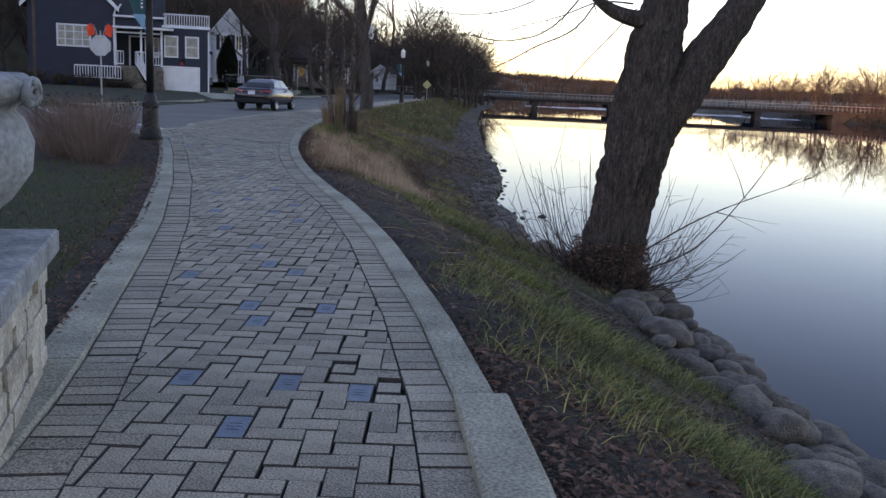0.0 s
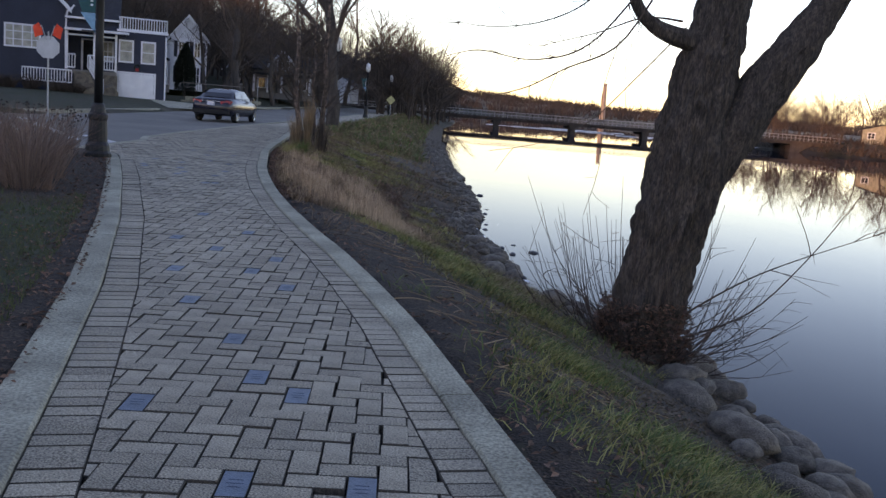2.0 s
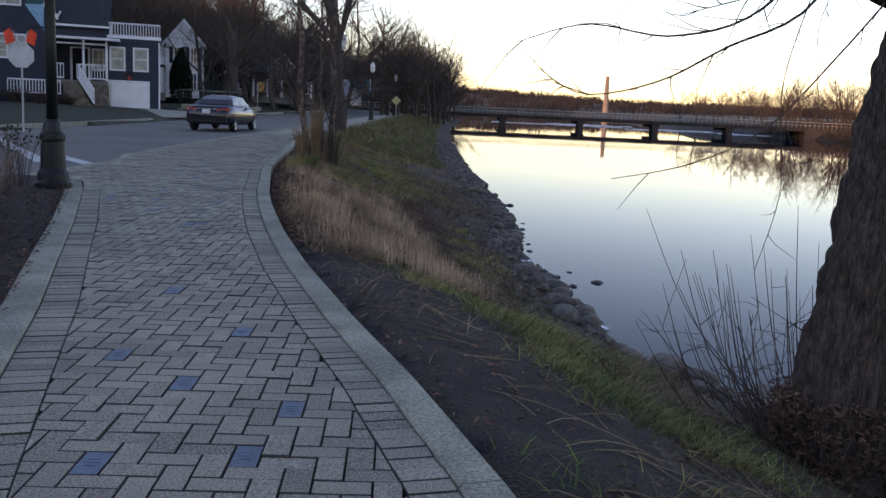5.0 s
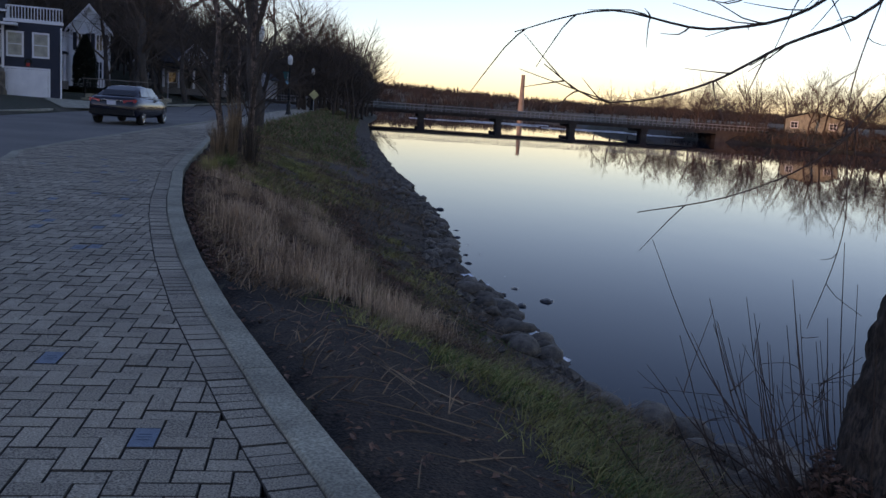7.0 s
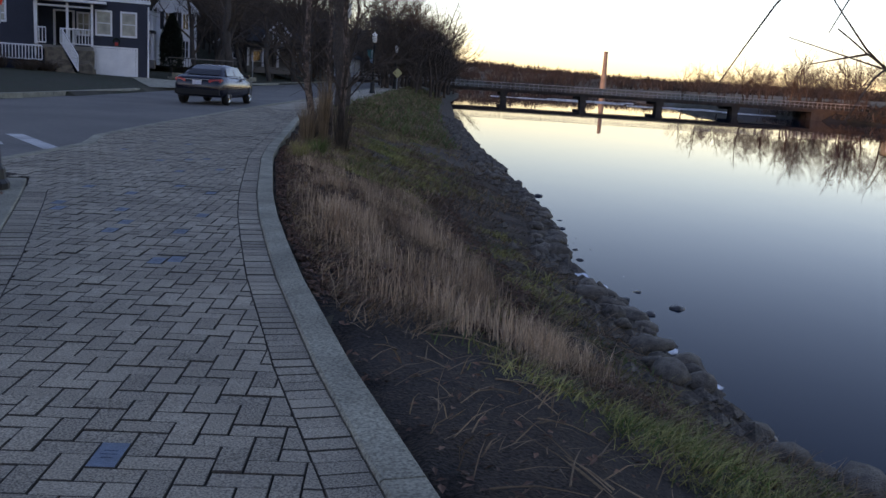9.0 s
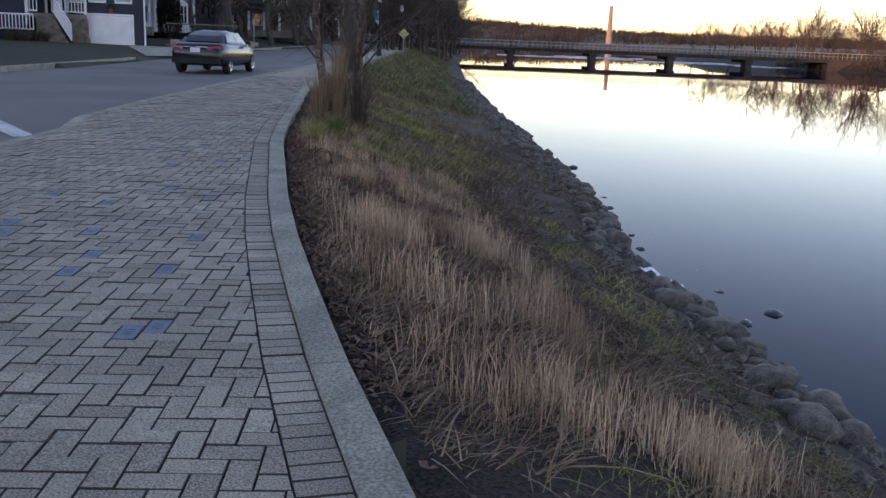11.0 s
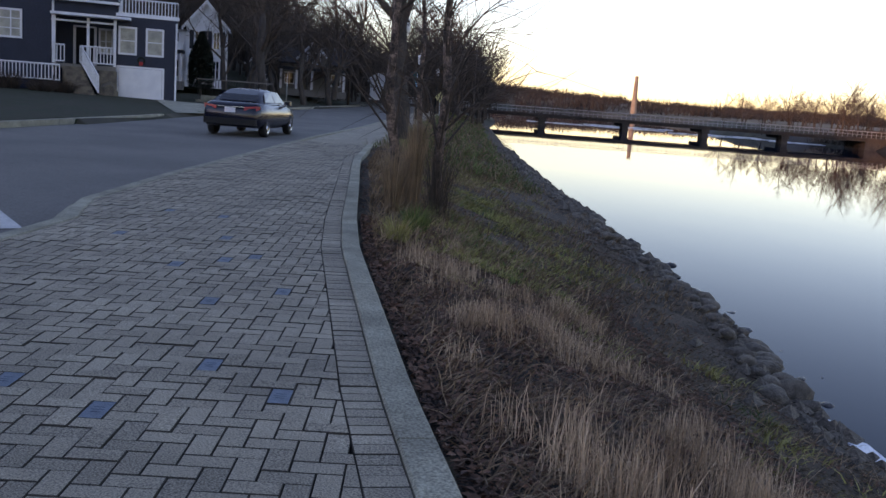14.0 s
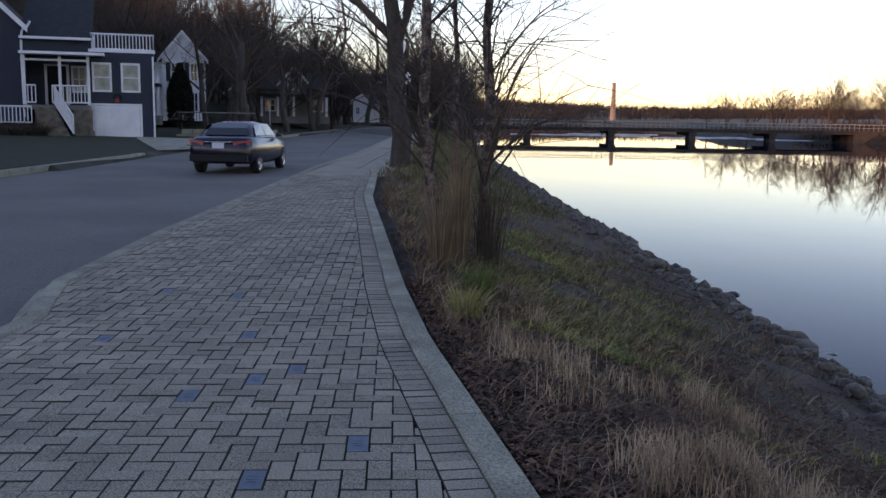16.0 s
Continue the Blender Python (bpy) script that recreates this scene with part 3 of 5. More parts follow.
for i in range(120):
    a = rng.uniform(0, 2 * math.pi)
    out = rng.uniform(0.34, 0.62)
    base = Vector((out * math.cos(a), out * math.sin(a) * 0.8 - 0.05, rng.uniform(-0.3, 0.25)))
    far = rng.uniform(0.3, 1.0) if rng.random() < 0.75 else rng.uniform(1.0, 1.6)
    h = rng.uniform(0.5, 1.75) if math.cos(a) < 0.3 else rng.uniform(0.25, 1.3)
    tip = base + Vector((math.cos(a) * far, math.sin(a) * far * 0.8, h))
    mid = base + Vector((math.cos(a) * far * 0.6, math.sin(a) * far * 0.5, h * 0.42))
    twig_run(g, [base, mid, tip], rng.uniform(0.005, 0.011), 0.0022, 10, rng.randrange(0, 5), rng, 0.35, 3)
for pts in ([(2.75, 13.0, -0.8), (3.39, 13.0, -0.36), (4.0, 13.0, -0.05), (4.98, 13.0, 0.35)], [(2.8, 12.9, -1.0), (3.4, 12.6, -0.6), (3.9, 12.4, 0.1), (4.3, 12.3, 0.8)]):
    twig_run(g, wl(pts), 0.014, 0.003, 16, 9, rng, 0.6)
tagged(part("shoot_growth", g, M["shoot"], willow, "thin red-brown shoots sprouting from the base"), kind="stuff")


def leaf_at(g, p, size, rng):
    a = rng.uniform(0, 6.28)
    u = Vector((math.cos(a), math.sin(a), rng.uniform(-0.5, 0.5))) * size
    w = Vector((-math.sin(a), math.cos(a), rng.uniform(-0.5, 0.5))) * size * rng.uniform(0.35, 0.6)
    n = u.cross(w).normalized() * size * 0.25
    g.add([tuple(p - u), tuple(p - w * 0.9 + n), tuple(p + u), tuple(p + w + n)], [(0, 1, 2), (0, 2, 3)])


g = Geo()
for i in range(5200):
    a = rng.uniform(0, 2 * math.pi)
    h = rng.random() ** 1.3
    r = (0.64 - 0.16 * h) * rng.uniform(0.80, 1.06)
    leaf_at(g, Vector((r * math.cos(a) + 0.04, r * math.sin(a) + 0.08, -0.4 + 1.0 * h)), rng.uniform(0.018, 0.045), rng)
part("leaf_clump", g, M["leaf"], willow, "dead brown leaves caught round the base")


# ---- stones along the water ----
def rock_mesh(seed, mat):
    r = random.Random(seed)
    bm = bmesh.new()
    bmesh.ops.create_icosphere(bm, subdivisions=2, radius=0.5)
    off = Vector((r.uniform(-50, 50),) * 3)
    sx, sy, sz = r.uniform(0.8, 1.25), r.uniform(0.7, 1.0), r.uniform(0.5, 0.75)
    for v in bm.verts:
        k = 1 + 0.35 * noise.noise(v.co * 1.7 + off) + 0.20 * noise.noise(v.co * 4.0 + off)
        v.co = Vector((v.co.x * sx * k, v.co.y * sy * k, v.co.z * sz * k))
    me = bpy.data.meshes.new("boulder")
    bm.to_mesh(me)
    bm.free()
    me.materials.append(mat)
    me.polygons.foreach_set("use_smooth", [True] * len(me.polygons))
    return me


rocks = [rock_mesh(i, M["rock"]) for i in range(8)]
wets = [rock_mesh(i + 20, M["wet_rock"]) for i in range(4)]
rng = random.Random(11)


def stone(x, y, z, size, wet=False):
    ob = new("boulder", rng.choice(wets if wet else rocks))
    ob.matrix_world = pose(x, y, z, rng.uniform(-14, 14), rng.uniform(-14, 14), rng.uniform(0, 360)) @ Matrix.Diagonal((size, size, size * rng.uniform(0.75, 1.0), 1))
    tagged(ob, "dark wet stone standing in the shallow water" if wet else "rounded grey-brown boulder at the water's edge", "boulder", "riprap boulders")
    return ob


y = 4.5
while y < 60:
    w = float(WATER(y))
    near = y < 15.5
    rows = 3 if near else (2 if y < 34 else 3)
    bare = 16.4 < y < 18.2 or 22.3 < y < 24.6
    for r in range(rows):
        if bare and r > 0 or (bare and rng.random() < 0.6):
            continue
        size = rng.uniform(0.26, 0.62) if near else rng.uniform(0.20, 0.50) if y < 26 else rng.uniform(0.18, 0.42)
        x = w - 0.14 - r * (rng.uniform(0.3, 0.44) if near else rng.uniform(0.22, 0.34)) + rng.uniform(-0.10, 0.10)
        stone(x, y + rng.uniform(-0.1, 0.1), max(WATER_Z - 0.02, gz(x, y)) + size * 0.12, size)
    y += rng.uniform(0.36, 0.52) if near else rng.uniform(0.27, 0.42) if y < 30 else rng.uniform(0.45, 0.8)
for x, y, s in ((1.95, 19.7, 0.26), (2.0, 19.0, 0.34), (2.3, 19.3, 0.14), (1.75, 26.6, 0.22), (1.95, 26.9, 0.16), (1.85, 26.2, 0.3), (2.15, 26.3, 0.2), (1.6, 25.6, 0.32), (1.75, 25.2, 0.28), (1.5, 24.6, 0.2), (2.05, 27.5, 0.2), (2.2, 22.9, 0.3), (2.55, 22.0, 0.42), (1.9, 22.4, 0.34), (2.05, 21.6, 0.4), (2.0, 17.3, 0.34), (2.15, 16.8, 0.42), (2.5, 16.1, 0.3), (2.25, 24.0, 0.18), (2.0, 28.6, 0.3), (2.1, 29.8, 0.35), (2.0, 31.4, 0.4), (2.2, 34.0, 0.45), (2.0, 37.0, 0.5)):
    stone(x - 0.22, y, WATER_Z - 0.03, s * 0.62, True)
g = Geo()
for i in range(900):
    y = rng.uniform(16, 75)
    w = float(WATER(y))
    x = w - abs(rng.gauss(0, 0.5)) + 0.02
    s = rng.uniform(0.05, 0.16) * (1 if y < 40 else 1.8)
    p = Vector((x, y, max(gz(x, y), WATER_Z) + s * 0.1))
    vs = [p + Vector((rng.uniform(-1, 1) * 0.2 + c[0], rng.uniform(-1, 1) * 0.2 + c[1], c[2] * rng.uniform(0.5, 0.9))) * s for c in ((1, 0, 0), (0, 1, 0), (-1, 0, 0), (0, -1, 0), (0.1, 0.1, 0.9), (0, 0, -0.9))]
    g.add([tuple(v) for v in vs], [(0, 1, 4), (1, 2, 4), (2, 3, 4), (3, 0, 4), (1, 0, 5), (2, 1, 5), (3, 2, 5), (0, 3, 5)])
tagged(part("rubble", g, M["rock"]), "small broken stones strewn along the water's edge", "rubble", kind="stuff")
g = Geo()
for x, y, l in ((1.22, 25.0, 0.5), (1.24, 24.4, 0.7), (1.32, 23.7, 0.8), (1.42, 23.1, 0.5), (1.58, 19.9, 0.35), (1.66, 18.6, 0.3)):
    pts = [(x + 0.17 * math.cos(k * 0.785) * rng.uniform(0.5, 1.1), y + l * 0.55 * math.sin(k * 0.785) * rng.uniform(0.8, 1.1)) for k in range(8)]
    g.prism(pts, WATER_Z - 0.03, WATER_Z + 0.02, 0.006)
tagged(part("shore_ice", g, M["ice"]), "thin white ice patches along the shore", "ice", kind="stuff")


# ---- plants of the bank ----
def blade(g, x, y, z, h, lean, w, rng, a=None):
    a = rng.uniform(0, 6.283) if a is None else a
    b = rng.uniform(0, 6.283)
    ex, ey = math.cos(b) * w, math.sin(b) * w
    lx, ly = math.cos(a) * lean, math.sin(a) * lean
    g.add([(x - ex, y - ey, z), (x + ex, y + ey, z), (x + lx * 0.35 + ex * 0.8, y + ly * 0.35 + ey * 0.8, z + h * 0.62), (x + lx * 0.35 - ex * 0.8, y + ly * 0.35 - ey * 0.8, z + h * 0.62), (x + lx, y + ly, z + h)], [(0, 1, 2, 3), (3, 2, 4)])


def across(y, s):
    k = float(KERB_R(y))
    return k + (float(WATER(y)) - k) * s


rng = random.Random(21)
g = Geo()
clumps = [(rng.uniform(15.3, 25.5), rng.uniform(0.07, 0.50)) for _ in range(430)]
for cy, cs in clumps:
    cx = across(cy, cs)
    if noise.noise((cx * 1.1, cy * 1.1, 7)) < -0.03:
        continue
    for _ in range(rng.randrange(22, 54)):
        x, y = cx + rng.gauss(0, 0.075), cy + rng.gauss(0, 0.075)
        if x < float(KERB_R(y)) + 0.12:
            continue
        blade(g, x, y, gz(x, y) - 0.01, rng.uniform(0.07, 0.30) * (1.15 if cy < 21 else 0.85), rng.uniform(0, 0.07) if rng.random() < 0.7 else rng.uniform(0.08, 0.25), 0.0027, rng)
tagged(part("cut_grass_stubble", g, M["straw"]), "stiff tan stubble of cut-back ornamental grass on the bank", "grass", kind="stuff")
g = Geo()
for i in range(42000):
    y = 12.5 + 32 * rng.random() ** 1.2
    s = rng.random() ** 1.3 * 0.9 + 0.03
    x = across(y, s)
    n = noise.noise((x * 0.7, y * 0.5, 2))
    if n < (-0.05 if s > 0.5 else -0.3) or (y > 21 and rng.random() < 0.45) or (y < 14.9 and s < 0.42 and rng.random() < 0.93) or (s > 0.55 and rng.random() < 0.45):
        continue
    a = rng.gauss(-0.3, 1.2)
    lie = rng.uniform(0.06, 0.34)
    blade(g, x, y, gz(x, y), rng.uniform(0.03, 0.16) * (1.3 if y > 24 else 0.9), lie, 0.0042 if y < 25 else 0.007, rng, a)
tagged(part("matted_straw", g, M["straw_dull"]), "matted dead grass and straw lying down the bank", "grass", kind="stuff")
g, gp = Geo(), Geo()
for i in range(3000):
    y = 3 + 42 * rng.random() ** 1.25
    if y < 16:
        s = rng.gauss(0.42, 0.12) if y > 9 else rng.gauss(0.44, 0.19)
    elif y < 25:
        s = rng.gauss(0.60, 0.12)
        if rng.random() < 0.82:
            continue
    else:
        s = rng.gauss(0.32, 0.16)
        if rng.random() < 0.3:
            continue
    if not 0.08 < s < 0.8:
        continue
    cx = across(y, s)
    if noise.noise((cx * 0.8, y * 0.6, 12)) < (0.02 if y < 16 else -0.12):
        continue
    pale = rng.random() < (0.6 if y < 16 else 0.85)
    for _ in range(rng.randrange(24, 46)):
        x, yy = cx + rng.gauss(0, 0.13), y + rng.gauss(0, 0.13)
        if x < float(KERB_R(yy)) + 0.1:
            continue
        blade(gp if pale else g, x, yy, gz(x, yy) - 0.01, rng.uniform(0.03, 0.12), rng.uniform(0.06, 0.20), 0.0036 if y < 20 else 0.007, rng, rng.gauss(-0.3, 1.6))
tagged(part("green_grass", g, M["grass"]), "tufts of green grass drooping down the bank", "grass", kind="stuff")
tagged(part("pale_grass", gp, M["grass_pale"]), "yellowing winter grass tufts on the bank", "grass", kind="stuff")
g = Geo()
for i in range(38000):
    y = 2 + 34 * rng.random() ** 1.6
    s = rng.random() ** 1.2 * 0.85 + 0.01
    x = across(y, s)
    if noise.noise((x * 0.9, y * 0.9, 31)) < (-0.6 if y < 9 else -0.15):
        continue
    if 6.0 < y < 15.4 and rng.random() < 0.8:
        continue
    leaf_at(g, Vector((x, y, gz(x, y) + 0.012)), rng.uniform(0.014, 0.032), rng)
for i in range(34000):
    y = rng.uniform(15.6, 27)
    s = rng.random() ** 1.25 * 0.62 + 0.01
    x = across(y, s)
    leaf_at(g, Vector((x, y, gz(x, y) + rng.uniform(0.004, 0.03))), rng.uniform(0.012, 0.034), rng)
for i in range(2600):
    y = rng.uniform(2.5, 19)
    k = float(KERB_L(y))
    x = k - 0.16 - abs(rng.gauss(0, 0.5))
    if x < float(ROAD_R(y)) + 0.3:
        continue
    leaf_at(g, Vector((x, y, max(gz(x, y), 0.02 if x > k - 0.24 else -1) + 0.01)), rng.uniform(0.012, 0.03), rng)
tagged(part("fallen_leaves", g, M["leaf"]), "brown fallen leaves littering the beds", "leaves", kind="stuff")
g = Geo()
for i in range(38000):
    y = 6 + 30 * rng.random() ** 1.1
    s = rng.uniform(0.30, 0.97) if y < 15.6 else rng.uniform(0.38, 0.98)
    x = across(y, s)
    if noise.noise((x * 1.3, y * 1.1, 17)) < -0.22:
        continue
    leaf_at(g, Vector((x, y, gz(x, y) + rng.uniform(0.003, 0.02))), rng.uniform(0.010, 0.028), rng)
tagged(part("leaf_litter", g, M["litter"]), "fine brown leaf litter and grit over the slope", "leaves", kind="stuff")
g = Geo()
for i in range(380):
    y = rng.uniform(7, 25)
    x = across(y, rng.uniform(0.05, 0.5) if y < 16 else rng.uniform(0.1, 0.85))
    a, l = rng.uniform(0, 3.14), rng.uniform(0.08, 0.6)
    p = [(x + math.cos(a) * l * (k - 0.5), y + math.sin(a) * l * (k - 0.5), 0) for k in (0, 0.5, 1)]
    p = [Vector((q[0], q[1] + (0.03 if n == 1 else 0), gz(q[0], q[1]) + 0.015)) for n, q in enumerate(p)]
    g.tube(bend(p, 5), taper(rng.uniform(0.003, 0.006), 0.002, 5), 4)
tagged(part("fallen_sticks", g, M["straw_dull"]), "small pale sticks lying on the dark soil", "sticks", kind="stuff")
g = Geo()
for i in range(20000):
    y = rng.uniform(3, 13.5)
    k = float(KERB_L(y))
    x = k - 0.4 - rng.random() ** 1.3 * 4
    if x < float(ROAD_R(y)) + 0.3 or noise.noise((x, y, 3)) < -0.25:
        continue
    blade(g, x, y, gz(x, y) - 0.005, rng.uniform(0.025, 0.06), rng.uniform(0.01, 0.05), 0.003, rng)
tagged(part("lawn_grass", g, material("lawn_blades", (0.05, 0.08, 0.02), (0.08, 0.075, 0.035), 1.2, 0.85, bump=0, island=0.3)), "short green lawn grass beside the path", "grass", kind="stuff")


def grass_clump(x, y, z, n, h, spread, mat, label, seed, w=0.004):
    r = random.Random(seed)
    g = Geo()
    for _ in range(n):
        a = r.uniform(0, 6.28)
        d = r.random() * spread * 0.35
        blade(g, math.cos(a) * d, math.sin(a) * d, 0, h * r.uniform(0.55, 1.05), spread * r.uniform(0.05, 0.9), w, r, a)
    ob = part("grass_clump", g, mat)
    ob.matrix_world = pose(x, y, z)
    return tagged(ob, label, "grass", "grass clumps")


grass_clump(-3.55, 27.6, -0.12, 300, 1.0, 0.3, M["straw_dull"], "tall dull yellow-brown ornamental grass by the birches", 1)
grass_clump(-3.3, 28.3, -0.15, 420, 1.55, 0.24, M["straw_dull"], "tall dry tan ornamental grass against the birches", 2)
grass_clump(-2.95, 28.5, -0.3, 170, 1.45, 0.45, M["twig"], "dense dark dry stems round the foot of a birch", 5)
grass_clump(-3.45, 28.9, -0.2, 120, 1.2, 0.4, M["twig"], "dense dark dry stems round the foot of a birch", 6)
grass_clump(-3.2, 26.3, -0.2, 260, 0.45, 0.3, M["grass"], "low green grass clump by the kerb", 3)
grass_clump(-3.4, 25.2, -0.15, 200, 0.4, 0.3, M["grass_pale"], "low pale grass clump by the kerb", 4)
for k, (x, y, h) in enumerate(((-4.75, 13.6, 0.85), (-5.35, 14.1, 1.0), (-5.15, 14.9, 1.0), (-5.9, 15.3, 0.95), (-6.4, 16.2, 0.9), (-5.8, 16.4, 0.95))):
    grass_clump(x, y, 0.03, 330, h, 0.95, M["dry_shrub"], "dry pinkish-brown shrub of thin stems in the mulch bed", 10 + k, 0.004)
for k in range(5):
    r = random.Random(40 + k)
    x, y = (-6.6, -6.2, -5.9, -7.1, -7.3)[k], (18.2, 18.9, 17.8, 17.6, 18.9)[k]
    plant = thing("coneflower", "dry coneflower stems with dark seed heads", "plant", pose(x, y, 0.04), "coneflowers")
    gs, gh = Geo(), Geo()
    for _ in range(26):
        a, d = r.uniform(0, 6.28), r.uniform(0.05, 0.35)
        h = r.uniform(0.5, 0.85)
        tip = Vector((math.cos(a) * d, math.sin(a) * d, h))
        gs.tube(bend([(tip.x * 0.3, tip.y * 0.3, 0), tip * 0.55, tip], 5), taper(0.004, 0.003, 5), 3, cap=False)
        gh.lathe([(0.004, -0.012), (0.016, -0.004), (0.018, 0.008), (0.006, 0.018)], tuple(tip), 6)
    tagged(part("stem_growth", gs, M["twig"], plant), kind="stuff")
    tagged(part("seed_growth", gh, M["seedhead"], plant), kind="stuff")


# ---- bare trees ----
def tree_parts(seed, height, r0, spread, levels, lean=0.05, fork=0.28, twigs=1.0, droop=0.0, low=0.35):
    """Trunk and crown of a bare tree, at the origin."""
    r = random.Random(seed)
    gt, gc = Geo(), Geo()

    def grow(p, d, length, rad, level):
        n = 6 if level < 2 else 4
        pts = [p]
        dd = d.copy()
        for _ in range(n - 1):
            dd = (dd + Vector((r.gauss(0, 0.11), r.gauss(0, 0.11), r.gauss(0.03 - droop * level * 0.03, 0.07)))).normalized()
            pts.append(pts[-1] + dd * (length / (n - 1)))
        end = rad * (0.62 if level < levels else 0.25)
        (gt if level == 0 else gc).tube(pts, taper(rad, end, n), (9, 6, 4, 3, 3, 3)[min(level, 5)], cap=False)
        if level >= levels:
            return
        kids = (r.randrange(4, 7) if level == 0 else r.randrange(3, 6)) if level < levels - 1 else int(r.randrange(4, 7) * twigs)
        for i in range(kids):
            t = fork + (1 - fork) * (i + r.random()) / kids if level else low + (1 - low) * (i + r.random()) / kids
            k = min(int(t * (n - 1)), n - 2)
            f = t * (n - 1) - k
            q = pts[k].lerp(pts[k + 1], min(f, 1))
            a = r.uniform(0, 6.28)
            side = Vector((math.cos(a), math.sin(a), r.uniform(-0.1, 0.35)))
            nd = (dd * r.uniform(0.5, 0.9) + side * spread * r.uniform(0.6, 1.1)).normalized()
            grow(q, nd, length * r.uniform(0.5, 0.78), max(rad * (1 - 0.4 * t) * r.uniform(0.42, 0.62), 0.006), level + 1)
        grow(pts[-1], (dd + Vector((r.gauss(0, 0.2), r.gauss(0, 0.2), 0.1))).normalized(), length * 0.7, end, level + 1)

    grow(Vector((0, 0, -0.15)), Vector((lean * r.uniform(-1, 1), lean * r.uniform(-1, 1), 1)).normalized(), height * 0.42, r0, 0)
    return gt, gc


def bare_tree(name, label, m, bark, crown, group="", **kw):
    ob = thing(name, label, "tree", m, group)
    gt, gc = tree_parts(**kw)
    part("trunk", gt, bark, ob, smooth=True)
    part("crown", gc, crown, ob)
    return ob


def birch(x, y, h, r0, seed, tilt):
    """A slender young tree: one long stem with thin upswept side branches."""
    r = random.Random(seed)
    ob = thing("river_birch", "young river birch with peeling pinkish-brown bark, bare twigs", "tree", pose(x, y, gz(x, y)), "river birches")
    n = 26
    stem = [Vector((tilt * z + 0.10 * noise.noise((z * 0.9, seed, 0)), 0.05 * noise.noise((z * 0.9, seed, 5)), z)) for z in np.linspace(-0.2, h, n)]
    gt, gc = Geo(), Geo()
    gt.tube(stem, taper(r0, 0.012, n), 12, cap=False, wobble=lambda p, w: 1 + 0.22 * noise.noise((math.cos(w) * 3, math.sin(w) * 3, p.z * 6)))
    for i in range(52):
        k = r.randrange(4, n - 1)
        a = r.uniform(0, 6.28)
        l = (h - stem[k].z) * r.uniform(0.2, 0.42) + 0.4
        d = Vector((math.cos(a), math.sin(a), r.uniform(0.5, 1.1))).normalized()
        p = stem[k]
        tip = p + d * l + Vector((0, 0, -0.1 * l))
        twig_run(gc, [p, p + d * l * 0.5 + Vector((0, 0, 0.06 * l)), tip], max(0.006, r0 * 0.24 * (1 - k / n)), 0.003, 9, 9, r, l * 0.45)
    part("trunk", gt, M["birch"], ob, smooth=True)
    tagged(part("crown", gc, M["twig"], ob), kind="stuff")


birch(-3.62, 28.6, 7.0, 0.085, 1, -0.045)
birch(-2.98, 28.8, 6.5, 0.085, 2, 0.01)
birch(-3.25, 29.3, 5.5, 0.05, 3, -0.03)
bare_tree("street_tree", "tall bare street tree with a thick dark trunk", pose(-4.36, 46.7, -0.05), M["bark_far"], M["twig"], seed=5, height=14, r0=0.34, spread=0.6, levels=4, lean=0.02, low=0.55)
models = [bare_tree("bare_tree", "large bare grey-brown tree on the slope", pose(-15.4, 80, 0.6), M["bark_far"], M["twig"], "bare trees", seed=100, height=14, r0=0.34, spread=0.8, levels=4, twigs=1.5, low=0.2)]
for k in range(1, 6):
    models.append(bare_tree("bare_tree", "large bare grey-brown tree on the slope", pose((-20, -33, -26, -12.5, -9)[k - 1], (96, 78, 88, 98, 112)[k - 1], 0.8), M["bark_far"], M["twig"], "bare trees", seed=100 + k, height=(13, 15, 11, 12, 14)[k - 1], r0=0.26, spread=(0.7, 0.9, 1.0, 0.8, 0.9)[k - 1], levels=4))
rng = random.Random(77)
spots = []
for i in range(150):
    spots.append((rng.uniform(-75, -27), rng.uniform(72, 200), rng.uniform(0.75, 1.25)))
for i in range(130):
    y = rng.uniform(95, 260)
    spots.append((float(ROAD_L(min(y, 200))) - rng.uniform(1, 45), y, rng.uniform(0.6, 1.0)))
for i in range(16):
    spots.append((rng.uniform(-60, -22), rng.uniform(40, 66), rng.uniform(0.7, 1.0)))
near_spots = ((-17.0, 84, 1.0), (-19.4, 86.5, 0.9), (-14.4, 93, 1.0), (-13.2, 101, 0.85), (-18.0, 99, 0.9))
for x, y, s in near_spots:
    o = copy_thing(rng.choice(models), pose(x, y, float(ground_z(x, y)) - 0.1, 0, 0, rng.uniform(0, 360)))
    o.scale = (s, s, s)
for x, y, s in spots:
    if -24 < x < -13 and y < 90 or abs(x + 22) < 12 and 55 < y < 82:
        continue
    o = copy_thing(rng.choice(models), pose(x, y, float(ground_z(x, y)) - 0.1, 0, 0, rng.uniform(0, 360)))
    o.scale = (s, s, s)
warm = []
for k in range(3):
    warm.append(bare_tree("shore_tree", "bare russet tree on the far shore catching warm evening light", pose(70 + k * 9, 160 - k * 8, 0.3), M["twig_warm"], M["twig_warm"], "far shore trees", seed=200 + k, height=(10, 12, 9)[k], r0=0.16, spread=1.0, levels=4, twigs=1.3))
for i in range(150):
    t = rng.random()
    y = 168 - 125 * t + rng.uniform(0, 30)
    x = float(SHORE_E(y)) + 2 + 34 * rng.random() ** 1.5
    s = rng.uniform(0.45, 1.05)
    o = copy_thing(rng.choice(warm), pose(x, y, float(ground_z(x, y)) - 0.1, 0, 0, rng.uniform(0, 360)))
    o.scale = (s, s, s)
